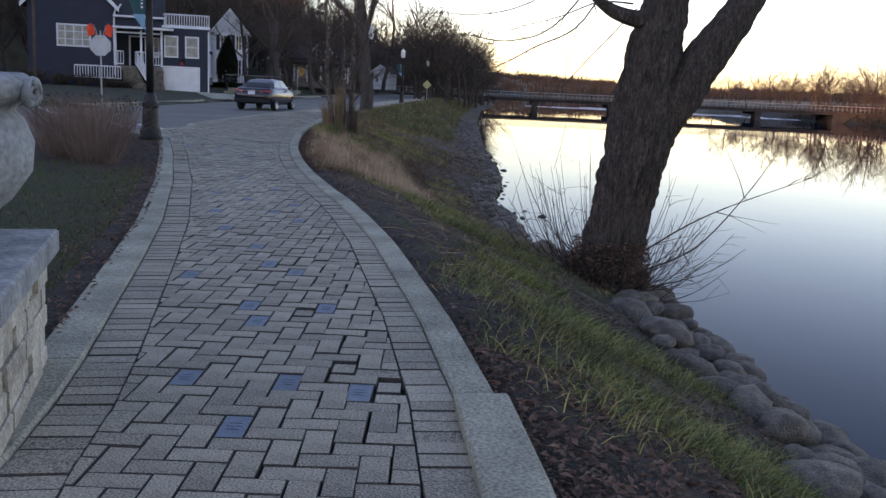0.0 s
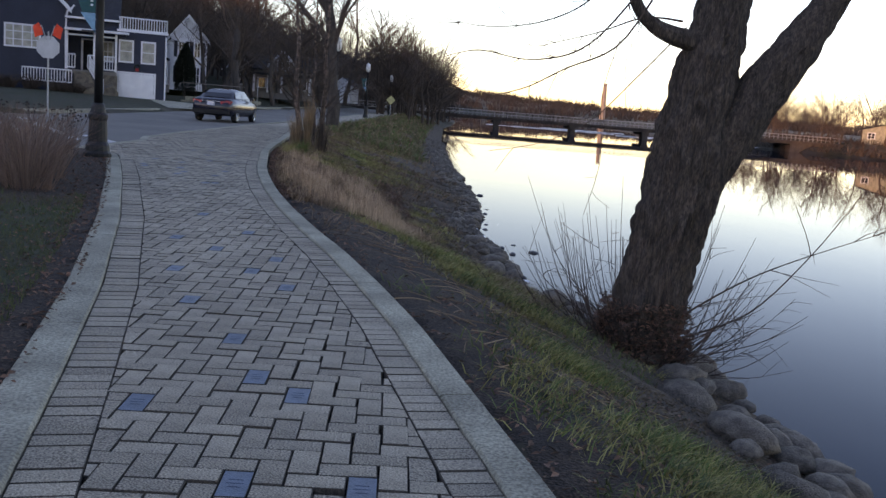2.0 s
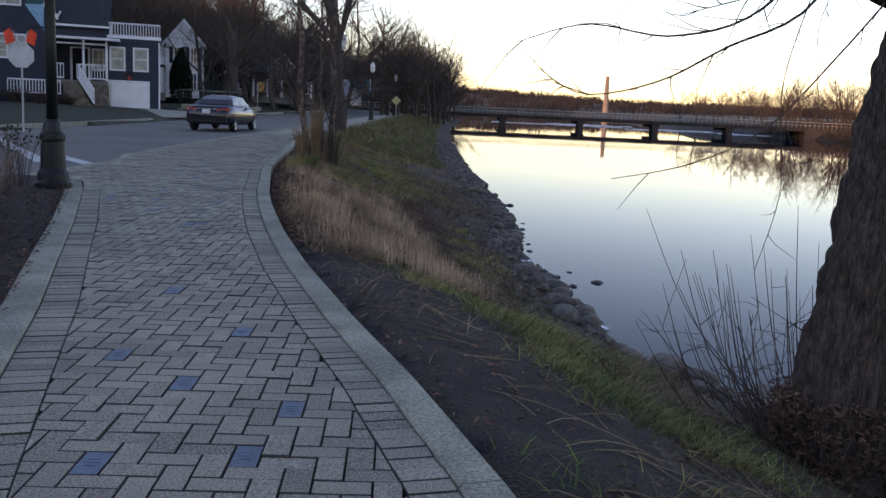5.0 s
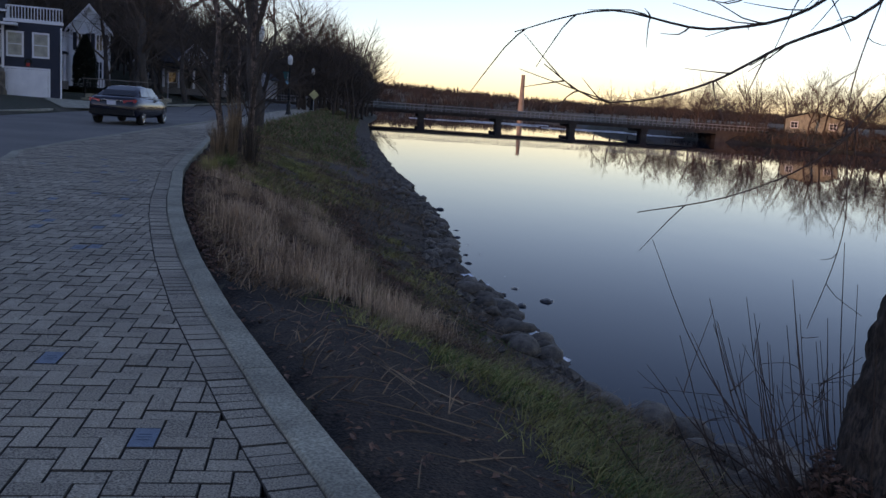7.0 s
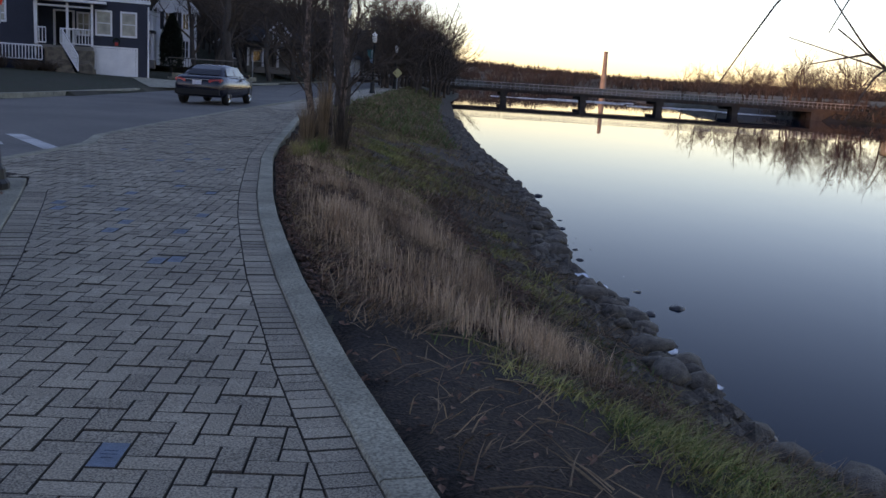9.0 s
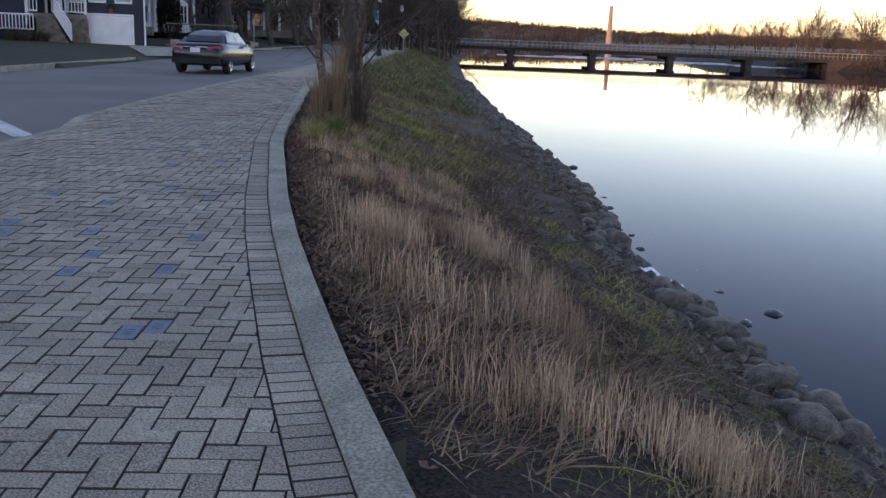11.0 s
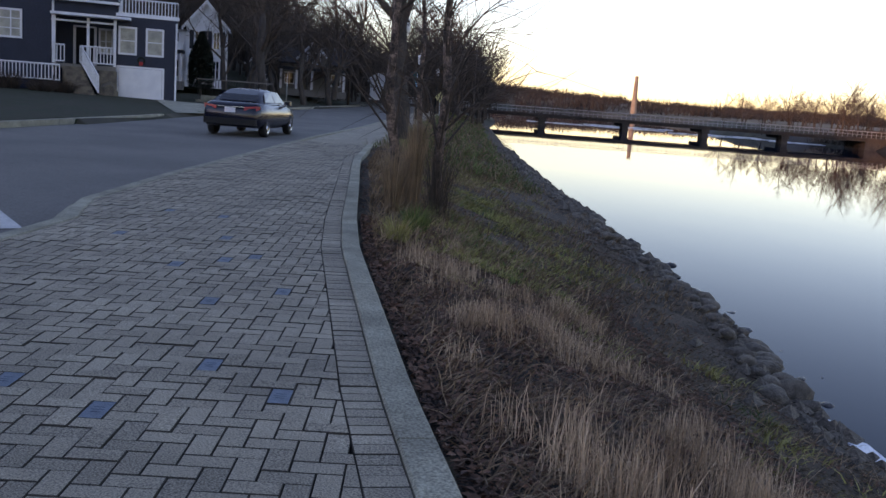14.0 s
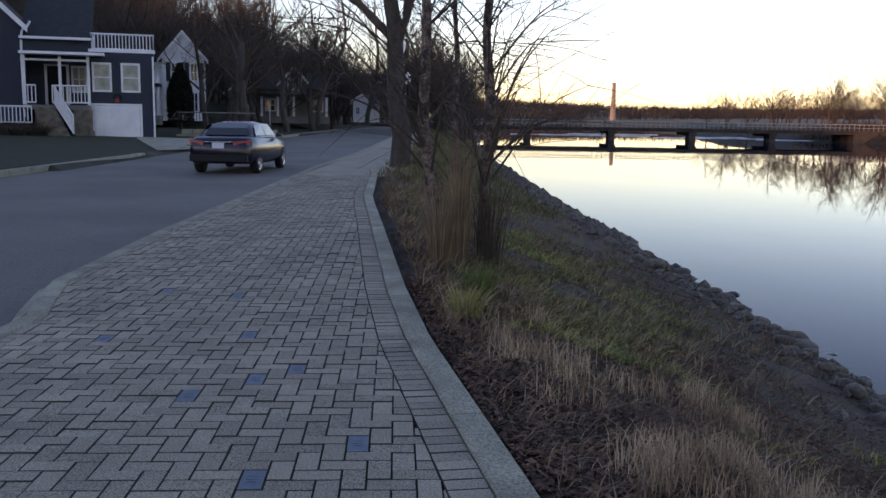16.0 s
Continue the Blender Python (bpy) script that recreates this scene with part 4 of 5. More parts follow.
for i in range(46):
    y = rng.uniform(176, 262)
    x = float(SHORE_E(y)) + 1.5 + 52 * rng.random() ** 1.1
    s = rng.uniform(0.5, 0.95)
    o = copy_thing(rng.choice(warm), pose(x, y, float(ground_z(x, y)) - 0.1, 0, 0, rng.uniform(0, 360)))
    o.scale = (s, s, s)
dark_models = []
for k in range(2):
    dark_models.append(bare_tree("bank_thicket_tree", "dense dark bare tree beside the road and bridge", pose(-3.2 + k * 2.2, 108 + k * 9, -0.2), M["twig"], M["twig"], "bank thicket", seed=300 + k, height=8.5, r0=0.16, spread=1.15, levels=4, twigs=1.5))
for i in range(75):
    y = rng.uniform(98, 215)
    x = float(WATER(y)) - rng.uniform(1.0, 10)
    s = rng.uniform(0.8, 1.35)
    o = copy_thing(rng.choice(dark_models), pose(x, y, float(ground_z(x, y)) - 0.1, 0, 0, rng.uniform(0, 360)))
    o.scale = (s, s, s)
g = Geo()
for i in range(2600):
    y = rng.uniform(645, 1250)
    x = rng.uniform(-300, 520)
    h = rng.uniform(5, 11)
    z = float(ground_z(x, y))
    for _ in range(22):
        blade(g, x + rng.gauss(0, 3.5), y, z + rng.uniform(-0.1, 0.35) * h, h * rng.uniform(0.35, 0.65), rng.uniform(0.5, 3.5), 0.25, rng, rng.uniform(0, 6.28))
tagged(part("far_woods", g, M["far_wood"]), "low russet winter woods on the far hills", "woods", kind="stuff")
g = Geo()
for i in range(1100):
    y = rng.uniform(118, 330)
    x = float(ROAD_L(min(y, 200))) - 3 - 75 * rng.random() ** 1.2
    z = float(ground_z(x, y))
    h = rng.uniform(7, 13)
    top = Vector((x, y, z + h * 0.5))
    g.tube([(x, y, z - 0.2), tuple(top)], [0.16, 0.09], 3, cap=False)
    for _ in range(44):
        a, q = rng.uniform(0, 6.28), rng.random()
        blade(g, x + rng.gauss(0, 0.9), y + rng.gauss(0, 0.9), z + h * (0.15 + 0.5 * q), h * rng.uniform(0.2, 0.42), h * rng.uniform(0.05, 0.26), 0.045, rng, a)
tagged(part("hillside_woods", g, M["twig"]), "dense bare brown woods on the hillside behind the houses", "woods", kind="stuff")
g = Geo()
for i in range(1500):
    y = 172 - 130 * rng.random()
    x = float(SHORE_E(y)) + 0.5 + 12 * rng.random() ** 2
    z = float(ground_z(x, y))
    h = rng.uniform(0.4, 1.7)
    for _ in range(10):
        blade(g, x + rng.gauss(0, 0.7), y + rng.gauss(0, 0.7), z, h * rng.uniform(0.4, 1), rng.uniform(0.3, 1.5), 0.045, rng)
tagged(part("shore_scrub", g, M["twig"]), "russet bare scrub along the far shore", "scrub", kind="stuff")
g, gp = Geo(), Geo()
for i in range(5200):
    y = 42 + 90 * rng.random() ** 1.4
    x = across(y, rng.uniform(0.05, 0.72))
    if noise.noise((x * 0.5, y * 0.2, 9)) < -0.3:
        continue
    z = float(ground_z(x, y))
    for _ in range(8):
        blade(gp if rng.random() < 0.5 else g, x + rng.gauss(0, 0.25), y + rng.gauss(0, 0.3), z - 0.02, rng.uniform(0.06, 0.30), rng.uniform(0.1, 0.4), 0.010 + 0.0001 * y, rng)
tagged(part("far_bank_grass", g, M["grass"]), "rough green grass on the bank towards the bridge", "grass", kind="stuff")
tagged(part("far_bank_straw", gp, M["straw_dull"]), "dry weeds on the bank towards the bridge", "grass", kind="stuff")


# ---- houses across the road ----
def house_frame(x, y, z, deg):
    return pose(x, y, z, 0, 0, deg)


def window(parent, u0, u1, z0, z1, y=0.0, name="window", rows=1, cols=2, blind=True):
    """A white-framed sash window, on a wall that faces -y."""
    w = Geo()
    t = 0.11
    w.box((u0, y - 0.06, z0), (u0 + t, y + 0.02, z1)).box((u1 - t, y - 0.06, z0), (u1, y + 0.02, z1))
    w.box((u0 + t, y - 0.06, z1 - t), (u1 - t, y + 0.02, z1)).box((u0 + t, y - 0.06, z0), (u1 - t, y + 0.02, z0 + t))
    fr = part("window", w, M["white"], parent, "white window frame")
    for c in range(1, cols):
        x = u0 + (u1 - u0) * c / cols
        part("glazing_bar", Geo().box((x - 0.035, y - 0.04, z0 + t), (x + 0.035, y, z1 - t)), M["white"], fr)
    for r in range(1, rows + 1):
        zz = z0 + (z1 - z0) * r / (rows + 1)
        part("glazing_bar", Geo().box((u0 + t, y - 0.038, zz - 0.025), (u1 - t, y + 0.001, zz + 0.025)), M["white"], fr)
    p = Geo()
    p.box((u0 + t, y - 0.015, z0 + t), (u1 - t, y - 0.005, z1 - t))
    part("pane", p, M["curtain"] if blind else M["glass"], fr)
    return fr


def railing(parent, pts, z0, z1, step=0.17, name="railing"):
    runs, sticks = [], []
    one = Geo().tube([(0, 0, z0), (0, 0, z1)], [0.028, 0.028], 4).mesh("baluster", M["white"])
    for a, b in zip(pts[:-1], pts[1:]):
        a, b = Vector(a), Vector(b)
        n = max(2, int((b - a).length / step))
        for dz in (z0, z1):
            runs.append(Geo().tube([a + Vector((0, 0, dz)), b + Vector((0, 0, dz))], [0.045, 0.045], 4))
        for k in range(n + 1):
            p = a.lerp(b, k / n)
            sticks.append(p)
    ob = part(name, runs[0], M["white"], parent, "white wooden railing")
    for q in runs[1:]:
        part("rail", q, M["white"], ob)
    for p in sticks:
        b = new("baluster", one)
        b.location, b.parent = p, ob
    return ob


def gable_block(parent, u0, u1, d0, d1, z0, eave, peak, wall_mat, roof_mat, over=0.35, trim=True, ridge_along_depth=True):
    """A storeyed block with a gabled roof; the gable faces -y."""
    w, r = Geo(), Geo()
    uc = (u0 + u1) / 2
    w.add([(u0, d0, z0), (u1, d0, z0), (u1, d0, eave), (uc, d0, peak), (u0, d0, eave), (u0, d1, z0), (u1, d1, z0), (u1, d1, eave), (uc, d1, peak), (u0, d1, eave)], [(0, 1, 2, 3, 4), (9, 8, 7, 6, 5), (1, 6, 7, 2), (5, 0, 4, 9), (2, 7, 8, 3), (4, 3, 8, 9)])
    part("wall", w, wall_mat, parent)
    k = (peak - eave) / (u1 - uc)
    for s in (-1, 1):
        e = uc + s * (u1 - uc + over)
        ez = eave - over * k
        a, b = (e, ez), (uc, peak)
        vs = []
        for d in (d0 - over, d1 + over):
            vs += [(a[0], d, a[1] + 0.03), (b[0], d, b[1] + 0.03), (b[0], d, b[1] + 0.18), (a[0], d, a[1] + 0.18)]
        r.add(vs, [(0, 1, 2, 3), (7, 6, 5, 4), (0, 4, 5, 1), (2, 6, 7, 3), (3, 7, 4, 0)])
    part("roof", r, roof_mat, parent)
    if trim:
        t = Geo()
        for s in (-1, 1):
            e = uc + s * (u1 - uc + over)
            ez = eave - over * k
            y0, y1 = d0 - over - 0.05, d0 - over - 0.004
            t.add([(e, y0, ez - 0.12), (uc, y0, peak - 0.12), (uc, y0, peak + 0.2), (e, y0, ez + 0.2), (e, y1, ez - 0.12), (uc, y1, peak - 0.12), (uc, y1, peak + 0.2), (e, y1, ez + 0.2)], [(0, 1, 2, 3), (7, 6, 5, 4), (0, 4, 5, 1), (3, 2, 6, 7), (0, 3, 7, 4)])
        part("bargeboard", t, M["white"], parent)


navy = thing("navy_house", "dark navy clapboard house with white trim, porch, balcony and garage", "house", house_frame(-18.76, 67.8, 0, 16.0))
gable_block(navy, -11.35, -5.75, 0, 9, 0.3, 6.0, 8.75, M["navy"], M["roof"], 0.4)
g = Geo()
g.box((-2.45, 0, -0.1), (0.78, 7, 4.65))
g.box((-5.75, 2.2, 0.2), (-2.452, 7, 5.2))
part("wall", g, M["navy"], navy)
g = Geo()
g.add([(-5.75, -0.2, 5.28), (-2.3, -0.2, 5.28), (-2.3, 4.5, 8.2), (-5.75, 4.5, 8.2), (-5.75, -0.2, 5.15), (-2.3, -0.2, 5.15), (-2.3, 4.5, 8.05), (-5.75, 4.5, 8.05)], [(0, 1, 2, 3), (7, 6, 5, 4), (0, 4, 5, 1), (1, 5, 6, 2), (0, 3, 7, 4)])
part("roof", g, M["roof"], navy)
g = Geo()
g.box((-5.75, -0.02, 4.62), (-2.452, 0.1, 5.2))
part("wall", g, M["navy"], navy)
g = Geo()
g.box((-5.75, -0.6, 5.2), (-2.3, -0.2, 5.32)).box((-5.75, -1.0, 4.42), (-1.7, 0.0, 4.56)).box((-2.5, -0.03, 4.66), (0.86, 0.0, 4.82)).box((-5.75, -0.5, 4.1), (-2.5, -0.4, 4.2))
part("trim", g, M["white"], navy)
g = Geo()
g.box((-2.5, 0.0, 4.655), (0.84, 7.05, 4.74))
part("deck", g, M["grey_siding"], navy)
railing(navy, [(-2.35, 3.0, 4.75), (-2.35, 0.05, 4.75), (0.78, 0.05, 4.75), (0.78, 4.0, 4.75)], 0.08, 0.86)
g = Geo()
for u in (-5.62, -3.9, -2.52):
    part("porch_post", Geo().box((u - 0.07, -0.42, 1.85), (u + 0.07, -0.28, 4.42)), M["white"], navy)
g = Geo()
g.box((-5.75, -0.5, 1.62), (-2.46, 2.2, 1.86))
part("porch_floor", g, M["grey_siding"], navy)
railing(navy, [(-4.3, -0.4, 1.9), (-2.55, -0.4, 1.9)], 0.08, 0.95)
railing(navy, [(-5.65, -0.4, 1.9), (-5.1, -0.4, 1.9)], 0.08, 0.95)
railing(navy, [(-4.2, -0.5, 1.85), (-3.2, -2.2, 0.35)], 0.08, 0.95)
railing(navy, [(-8.2, -1.6, 0.9), (-5.2, -1.6, 0.9)], 0.05, 0.85)
for k in range(9):
    f = k / 9
    u = -4.65 + 0.9 * f
    part("step", Geo().box((u - 0.5, -0.5 - 0.2 * (k + 1), 0.1), (u + 0.5, -0.5 - 0.2 * k, 1.72 - 0.17 * k)), M["brown_stone"], navy)
g = Geo()
g.box((-3.3, -0.45, 0.0), (-2.4, -0.02, 1.62))
part("stone_pier", g, M["brown_stone"], navy, "rough brown fieldstone")
g = Geo()
g.add([(-3.2, -0.9, -0.1), (-2.3, -0.9, -0.1), (-2.3, -0.9, 0.5), (-2.7, -0.9, 0.9), (-3.2, -0.9, 0.7), (-3.2, -0.46, -0.1), (-2.3, -0.46, -0.1), (-2.3, -0.46, 0.5), (-2.7, -0.46, 1.1), (-3.2, -0.46, 0.9)], [(0, 1, 2, 3, 4), (9, 8, 7, 6, 5), (1, 6, 7, 2), (2, 7, 8, 3), (3, 8, 9, 4), (4, 9, 5, 0)])
part("stone_pier", g, M["brown_stone"], navy, "sloping boulder wing wall by the garage")
door = Geo()
door.box((-2.32, -0.05, 0.04), (-0.02, -0.012, 1.86))
gd = part("garage_door", door, M["white"], navy, "white panelled garage door")
g = Geo()
for k in range(4):
    for c in range(4):
        u, z = -2.26 + c * 0.56, 0.10 + k * 0.44
        part("panel", Geo().box((u, -0.062, z), (u + 0.5, -0.051, z + 0.38)), M["white"], gd)
g = Geo()
g.box((-2.45, -0.06, 0.0), (-2.33, -0.004, 1.98)).box((-0.01, -0.06, 0.0), (0.11, -0.004, 1.98)).box((-2.33, -0.06, 1.87), (-0.01, -0.004, 1.98))
part("door_frame", g, M["white"], navy)
window(navy, -2.36, -1.38, 2.58, 4.12, cols=1)
window(navy, -0.92, 0.06, 2.58, 4.12, cols=1)
window(navy, -9.5, -7.25, 3.0, 4.55, rows=2, cols=4)
window(navy, -9.4, -7.5, 6.25, 7.75, cols=2)
window(navy, -3.55, -2.75, 2.55, 4.0, y=2.2)
g = Geo()
g.box((-4.75, 2.15, 1.86), (-3.8, 2.19, 3.95))
part("front_door", g, M["dark"], navy, "dark glazed front door")
g = Geo()
g.box((-4.9, 2.13, 1.86), (-4.76, 2.19, 4.05)).box((-3.79, 2.13, 1.86), (-3.65, 2.19, 4.05)).box((-4.76, 2.13, 3.96), (-3.79, 2.19, 4.05))
part("door_frame", g, M["white"], navy)
g = Geo()
g.tube(bend([(-5.2, -0.45, 6.05), (-5.4, -0.3, 5.75), (-5.7, -0.08, 5.2), (-5.7, -0.08, 1.2)], 14), [0.06] * 14, 6)
part("downspout", g, M["white"], navy)
part("downspout", Geo().tube([(0.72, -0.07, 4.5), (0.72, -0.07, 0.1)], [0.05, 0.05], 6), M["white"], navy)
wreath = Geo()
for k in range(16):
    a = k / 16 * 6.283
    wreath.lathe([(0.01, -0.05), (0.06, 0), (0.01, 0.05)], (-1.14 + 0.17 * math.cos(a), -0.08, 2.32 + 0.17 * math.sin(a)), 6)
wr = part("wreath", wreath, M["conifer"], navy, "green wreath with a red bow")
g = Geo()
g.box((-1.24, -0.17, 2.05), (-1.04, -0.12, 2.25))
part("bow", g, M["red"], wr)

for k, (x, y, h) in enumerate(((-24.2, 64.6, 0.9), (-25.6, 64.0, 1.1), (-27.0, 63.6, 1.0), (-22.9, 64.4, 0.7), (-28.6, 63.2, 1.2), (-23.6, 63.2, 0.6))):
    grass_clump(x, y, float(ground_z(x, y)) - 0.05, 420, h, 1.3, M["twig"], "low bare brown shrub in front of the house", 60 + k, 0.012)
whiteh = thing("white_house", "tall white gabled house with black shutters behind bare trees", "house", house_frame(-22.2, 92, 0.9, 12))
gable_block(whiteh, -1.9, 1.3, 0, 8, 0, 5.0, 6.9, M["white"], M["roof"], 0.35)
for u0, u1, z0, z1 in ((-1.25, -0.6, 0.7, 2.3), (0.2, 0.85, 0.7, 2.3), (-1.25, -0.6, 3.1, 4.6), (0.2, 0.85, 3.1, 4.6)):
    window(whiteh, u0, u1, z0, z1, blind=False)
    for e in (u0 - 0.36, u1 + 0.04):
        part("shutter", Geo().box((e, -0.05, z0), (e + 0.32, -0.004, z1)), M["shutter"], whiteh, "black window shutter")
part("porch_floor", Geo().box((-4.9, -2.4, -0.3), (-1.95, -0.02, 0.4)), M["grey_siding"], whiteh)
part("porch_roof", Geo().box((-5.0, -2.6, 2.6), (-1.95, -0.02, 2.85)), M["roof"], whiteh)
part("balcony", Geo().box((-5.0, -2.6, 2.86), (-1.95, -2.5, 3.5)), M["white"], whiteh, "white balcony rail over the porch")
for u in (-4.8, -3.4, -2.1):
    part("porch_post", Geo().box((u - 0.09, -2.4, 0.4), (u + 0.09, -2.22, 2.6)), M["white"], whiteh)
part("wall", Geo().box((-5.0, 0.6, 0), (-1.91, 8, 4.6)), M["white"], whiteh)
for u0, u1, z0, z1 in ((-4.5, -3.8, 0.7, 2.2), (-3.1, -2.4, 0.7, 2.2), (-4.5, -3.8, 3.2, 4.4), (-3.1, -2.4, 3.2, 4.4)):
    window(whiteh, u0, u1, z0, z1, y=0.6, blind=False)
part("roof", Geo().box((-5.2, 0.3, 4.6), (-1.91, 8.2, 4.85)), M["roof"], whiteh)
greyh = thing("grey_house", "weathered grey house with a gabled dormer and pillared porch", "house", house_frame(-15.75, 108, 0.9, 6))
gable_block(greyh, -1.5, 1.3, -0.3, 7.5, 0, 3.6, 5.1, M["grey_siding"], M["roof"], 0.3)
part("wall", Geo().box((-3.2, 0.0, 0), (-1.502, 7, 3.0)), M["grey_siding"], greyh)
part("wall", Geo().box((1.302, 0.0, 0), (3.2, 7, 3.0)), M["grey_siding"], greyh)
for a, b in ((-3.5, -1.25), (1.05, 3.5)):
    g = Geo()
    g.add([(a, -0.4, 2.9), (b, -0.4, 2.9), (b, 3.4, 4.7), (a, 3.4, 4.7), (a, 7.3, 2.9), (b, 7.3, 2.9), (a, -0.4, 3.05), (b, -0.4, 3.05), (b, 3.4, 4.85), (a, 3.4, 4.85), (a, 7.3, 3.05), (b, 7.3, 3.05)], [(6, 7, 8, 9), (9, 8, 11, 10), (3, 2, 1, 0), (4, 5, 2, 3), (0, 1, 7, 6), (0, 6, 9, 3), (3, 9, 10, 4), (1, 2, 8, 7), (2, 5, 11, 8), (4, 10, 11, 5)])
    part("roof", g, M["roof"], greyh)
for u in (-0.75, 0.0):
    window(greyh, u, u + 0.62, 2.95, 4.1, y=-0.3, blind=False)
window(greyh, -2.9, -1.9, 0.9, 2.1, blind=False)
window(greyh, 1.7, 2.7, 0.9, 2.1, blind=False)
part("porch_roof", Geo().box((-3.4, -2.4, 2.3), (3.4, -0.32, 2.55)), M["roof"], greyh)
part("porch_floor", Geo().box((-3.3, -2.3, -0.2), (3.3, -0.32, 0.45)), M["grey_siding"], greyh)
for u in (-3.1, -1.6, -0.1, 1.4, 3.0):
    part("porch_post", Geo().box((u - 0.11, -2.2, 0.45), (u + 0.11, -1.98, 2.3)), M["white"], greyh)
greyw = thing("low_grey_house", "small grey house wing with a white window", "house", house_frame(-21.6, 112, 1.2, 6))
gable_block(greyw, -1.6, 2.2, 0, 6, 0, 2.5, 4.0, M["grey_siding"], M["roof"], 0.3)
window(greyw, -0.2, 0.6, 0.8, 2.0, blind=False)
shed = thing("white_shed", "small bright white building at the road bend", "house", house_frame(-9.75, 118, 0.6, -8))
gable_block(shed, -1.1, 0.9, 0, 5, 0.2, 2.4, 3.1, M["white"], M["roof"], 0.25)
window(shed, -0.85, -0.3, 1.0, 1.9, blind=False)

wall = thing("retaining_wall", "low pale stone retaining wall by the driveway", "wall", pose(-18.0, 72.2, 0.05, 0, 0, 12))
g = Geo()
for k in range(9):
    for r in range(2):
        part("stone", Geo().box((k * 0.62 + 0.3 * r, 0, 0.28 * r), (k * 0.62 + 0.59 + 0.3 * r, 0.35, 0.28 * r + 0.265)), M["concrete"], wall)
fence = thing("iron_fence", "dark iron fence with a pale top rail above the wall", "fence", pose(-18.2, 73.4, 0.6, 0, 0, 12))
g = Geo()
for k in range(26):
    part("picket", Geo().tube([(k * 0.18, 0, 0), (k * 0.18, 0, 0.95)], [0.018, 0.018], 4), M["iron"], fence)
g = Geo()
g.box((-0.05, -0.03, 0.95), (4.6, 0.03, 1.02))
part("top_rail", g, M["grey_siding"], fence)
drive = Geo()
drive.add([(-19.2, 67.9, 0.075), (-16.6, 68.6, 0.075), (-13.6, 57.5, 0.02), (-14.0, 54.0, 0.02)], [(3, 2, 1, 0)])
drive.add([(-16.6, 68.6, 0.079), (-13.0, 72, 0.1), (-13.4, 66, 0.03), (-13.6, 57.5, 0.024)], [(3, 2, 1, 0)])
dr = part("driveway", drive, M["concrete"])
for v in dr.data.vertices:
    v.co.z = max(v.co.z, float(ground_z(v.co.x, v.co.y)) + 0.03)
tagged(dr, "pale concrete driveway up to the garage", "driveway", kind="structure")
con = thing("cypress", "dark narrow evergreen beside the house", "tree", pose(-18.7, 76, 0.6))
g = Geo()
r = random.Random(8)
for i in range(6500):
    h = r.random() ** 0.8
    rad = 0.8 * math.sin(min(1, (1 - h) * 1.5 + 0.05) * 1.57) * r.uniform(0.6, 1.05)
    a = r.uniform(0, 6.28)
    leaf_at(g, Vector((rad * math.cos(a), rad * math.sin(a), 0.3 + 3.7 * h)), 0.11, r)
part("crown", g, M["conifer"], con)
g = Geo()
g.tube([(0, 0, -0.1), (0, 0, 3.2)], [0.09, 0.03], 6)
part("trunk", g, M["bark_far"], con)


# ---- bridge, chimney ----
bridge = thing("bridge", "long low brown concrete road bridge on square piers", "bridge", pose(0, 158, 0, 0, 0, -1.7))
part("deck", Geo().box((-16, 0, -0.24), (72, 8, 0.22)).box((-16, -0.25, 0.10), (72, -0.004, 0.34)), M["bridge"], bridge)
for y in (-0.14, 7.85):
    part("rail", Geo().box((-16, y, 1.22), (72, y + 0.07, 1.32)), M["rail"], bridge)
    part("rail", Geo().box((-16, y + 0.01, 0.74), (72, y + 0.05, 0.79)), M["rail"], bridge)
bal = Geo().box((-0.03, -0.14, 0.22), (0.03, -0.08, 1.22)).mesh("rail_post", M["rail"])
for k in range(118):
    o = new("rail_post", bal)
    o.location, o.parent = (-15.5 + k * 0.74, 0, 0), bridge
for x in (13.1, 26.0, 38.4, 50.7):
    part("pier", Geo().box((x - 0.45, 0.3, -3.4), (x + 0.45, 3.0, -0.75)).box((x - 0.6, 0.15, -0.75), (x + 0.6, 7.8, -0.242)), M["bridge"], bridge)
part("abutment", Geo().box((-16, 0.1, -3), (4.5, 7.9, -0.242)), M["bridge"], bridge)
part("abutment", Geo().box((63, 0.1, -3), (72, 7.9, -0.242)), M["bridge"], bridge)
g = Geo()
for x0, x1, y0, dy in ((14, 40, 192, -3), (27, 46, 204, 2), (38, 62, 178, 1), (54, 66, 172, -2), (46, 74, 188, 3)):
    n = 14
    for k in range(n):
        f, e = k / n, (k + 0.97) / n
        w = rng.uniform(0.5, 1.6)
        g.prism([(x0 + (x1 - x0) * f, y0 + dy * f), (x0 + (x1 - x0) * e, y0 + dy * e), (x0 + (x1 - x0) * e, y0 + dy * e + w), (x0 + (x1 - x0) * f, y0 + dy * f + w)], WATER_Z - 0.1, WATER_Z + rng.uniform(0.03, 0.14), 0.02)
tagged(part("weir_foam", g, M["foam"]), "white broken water over a low weir beyond the bridge", "rapids", kind="stuff")
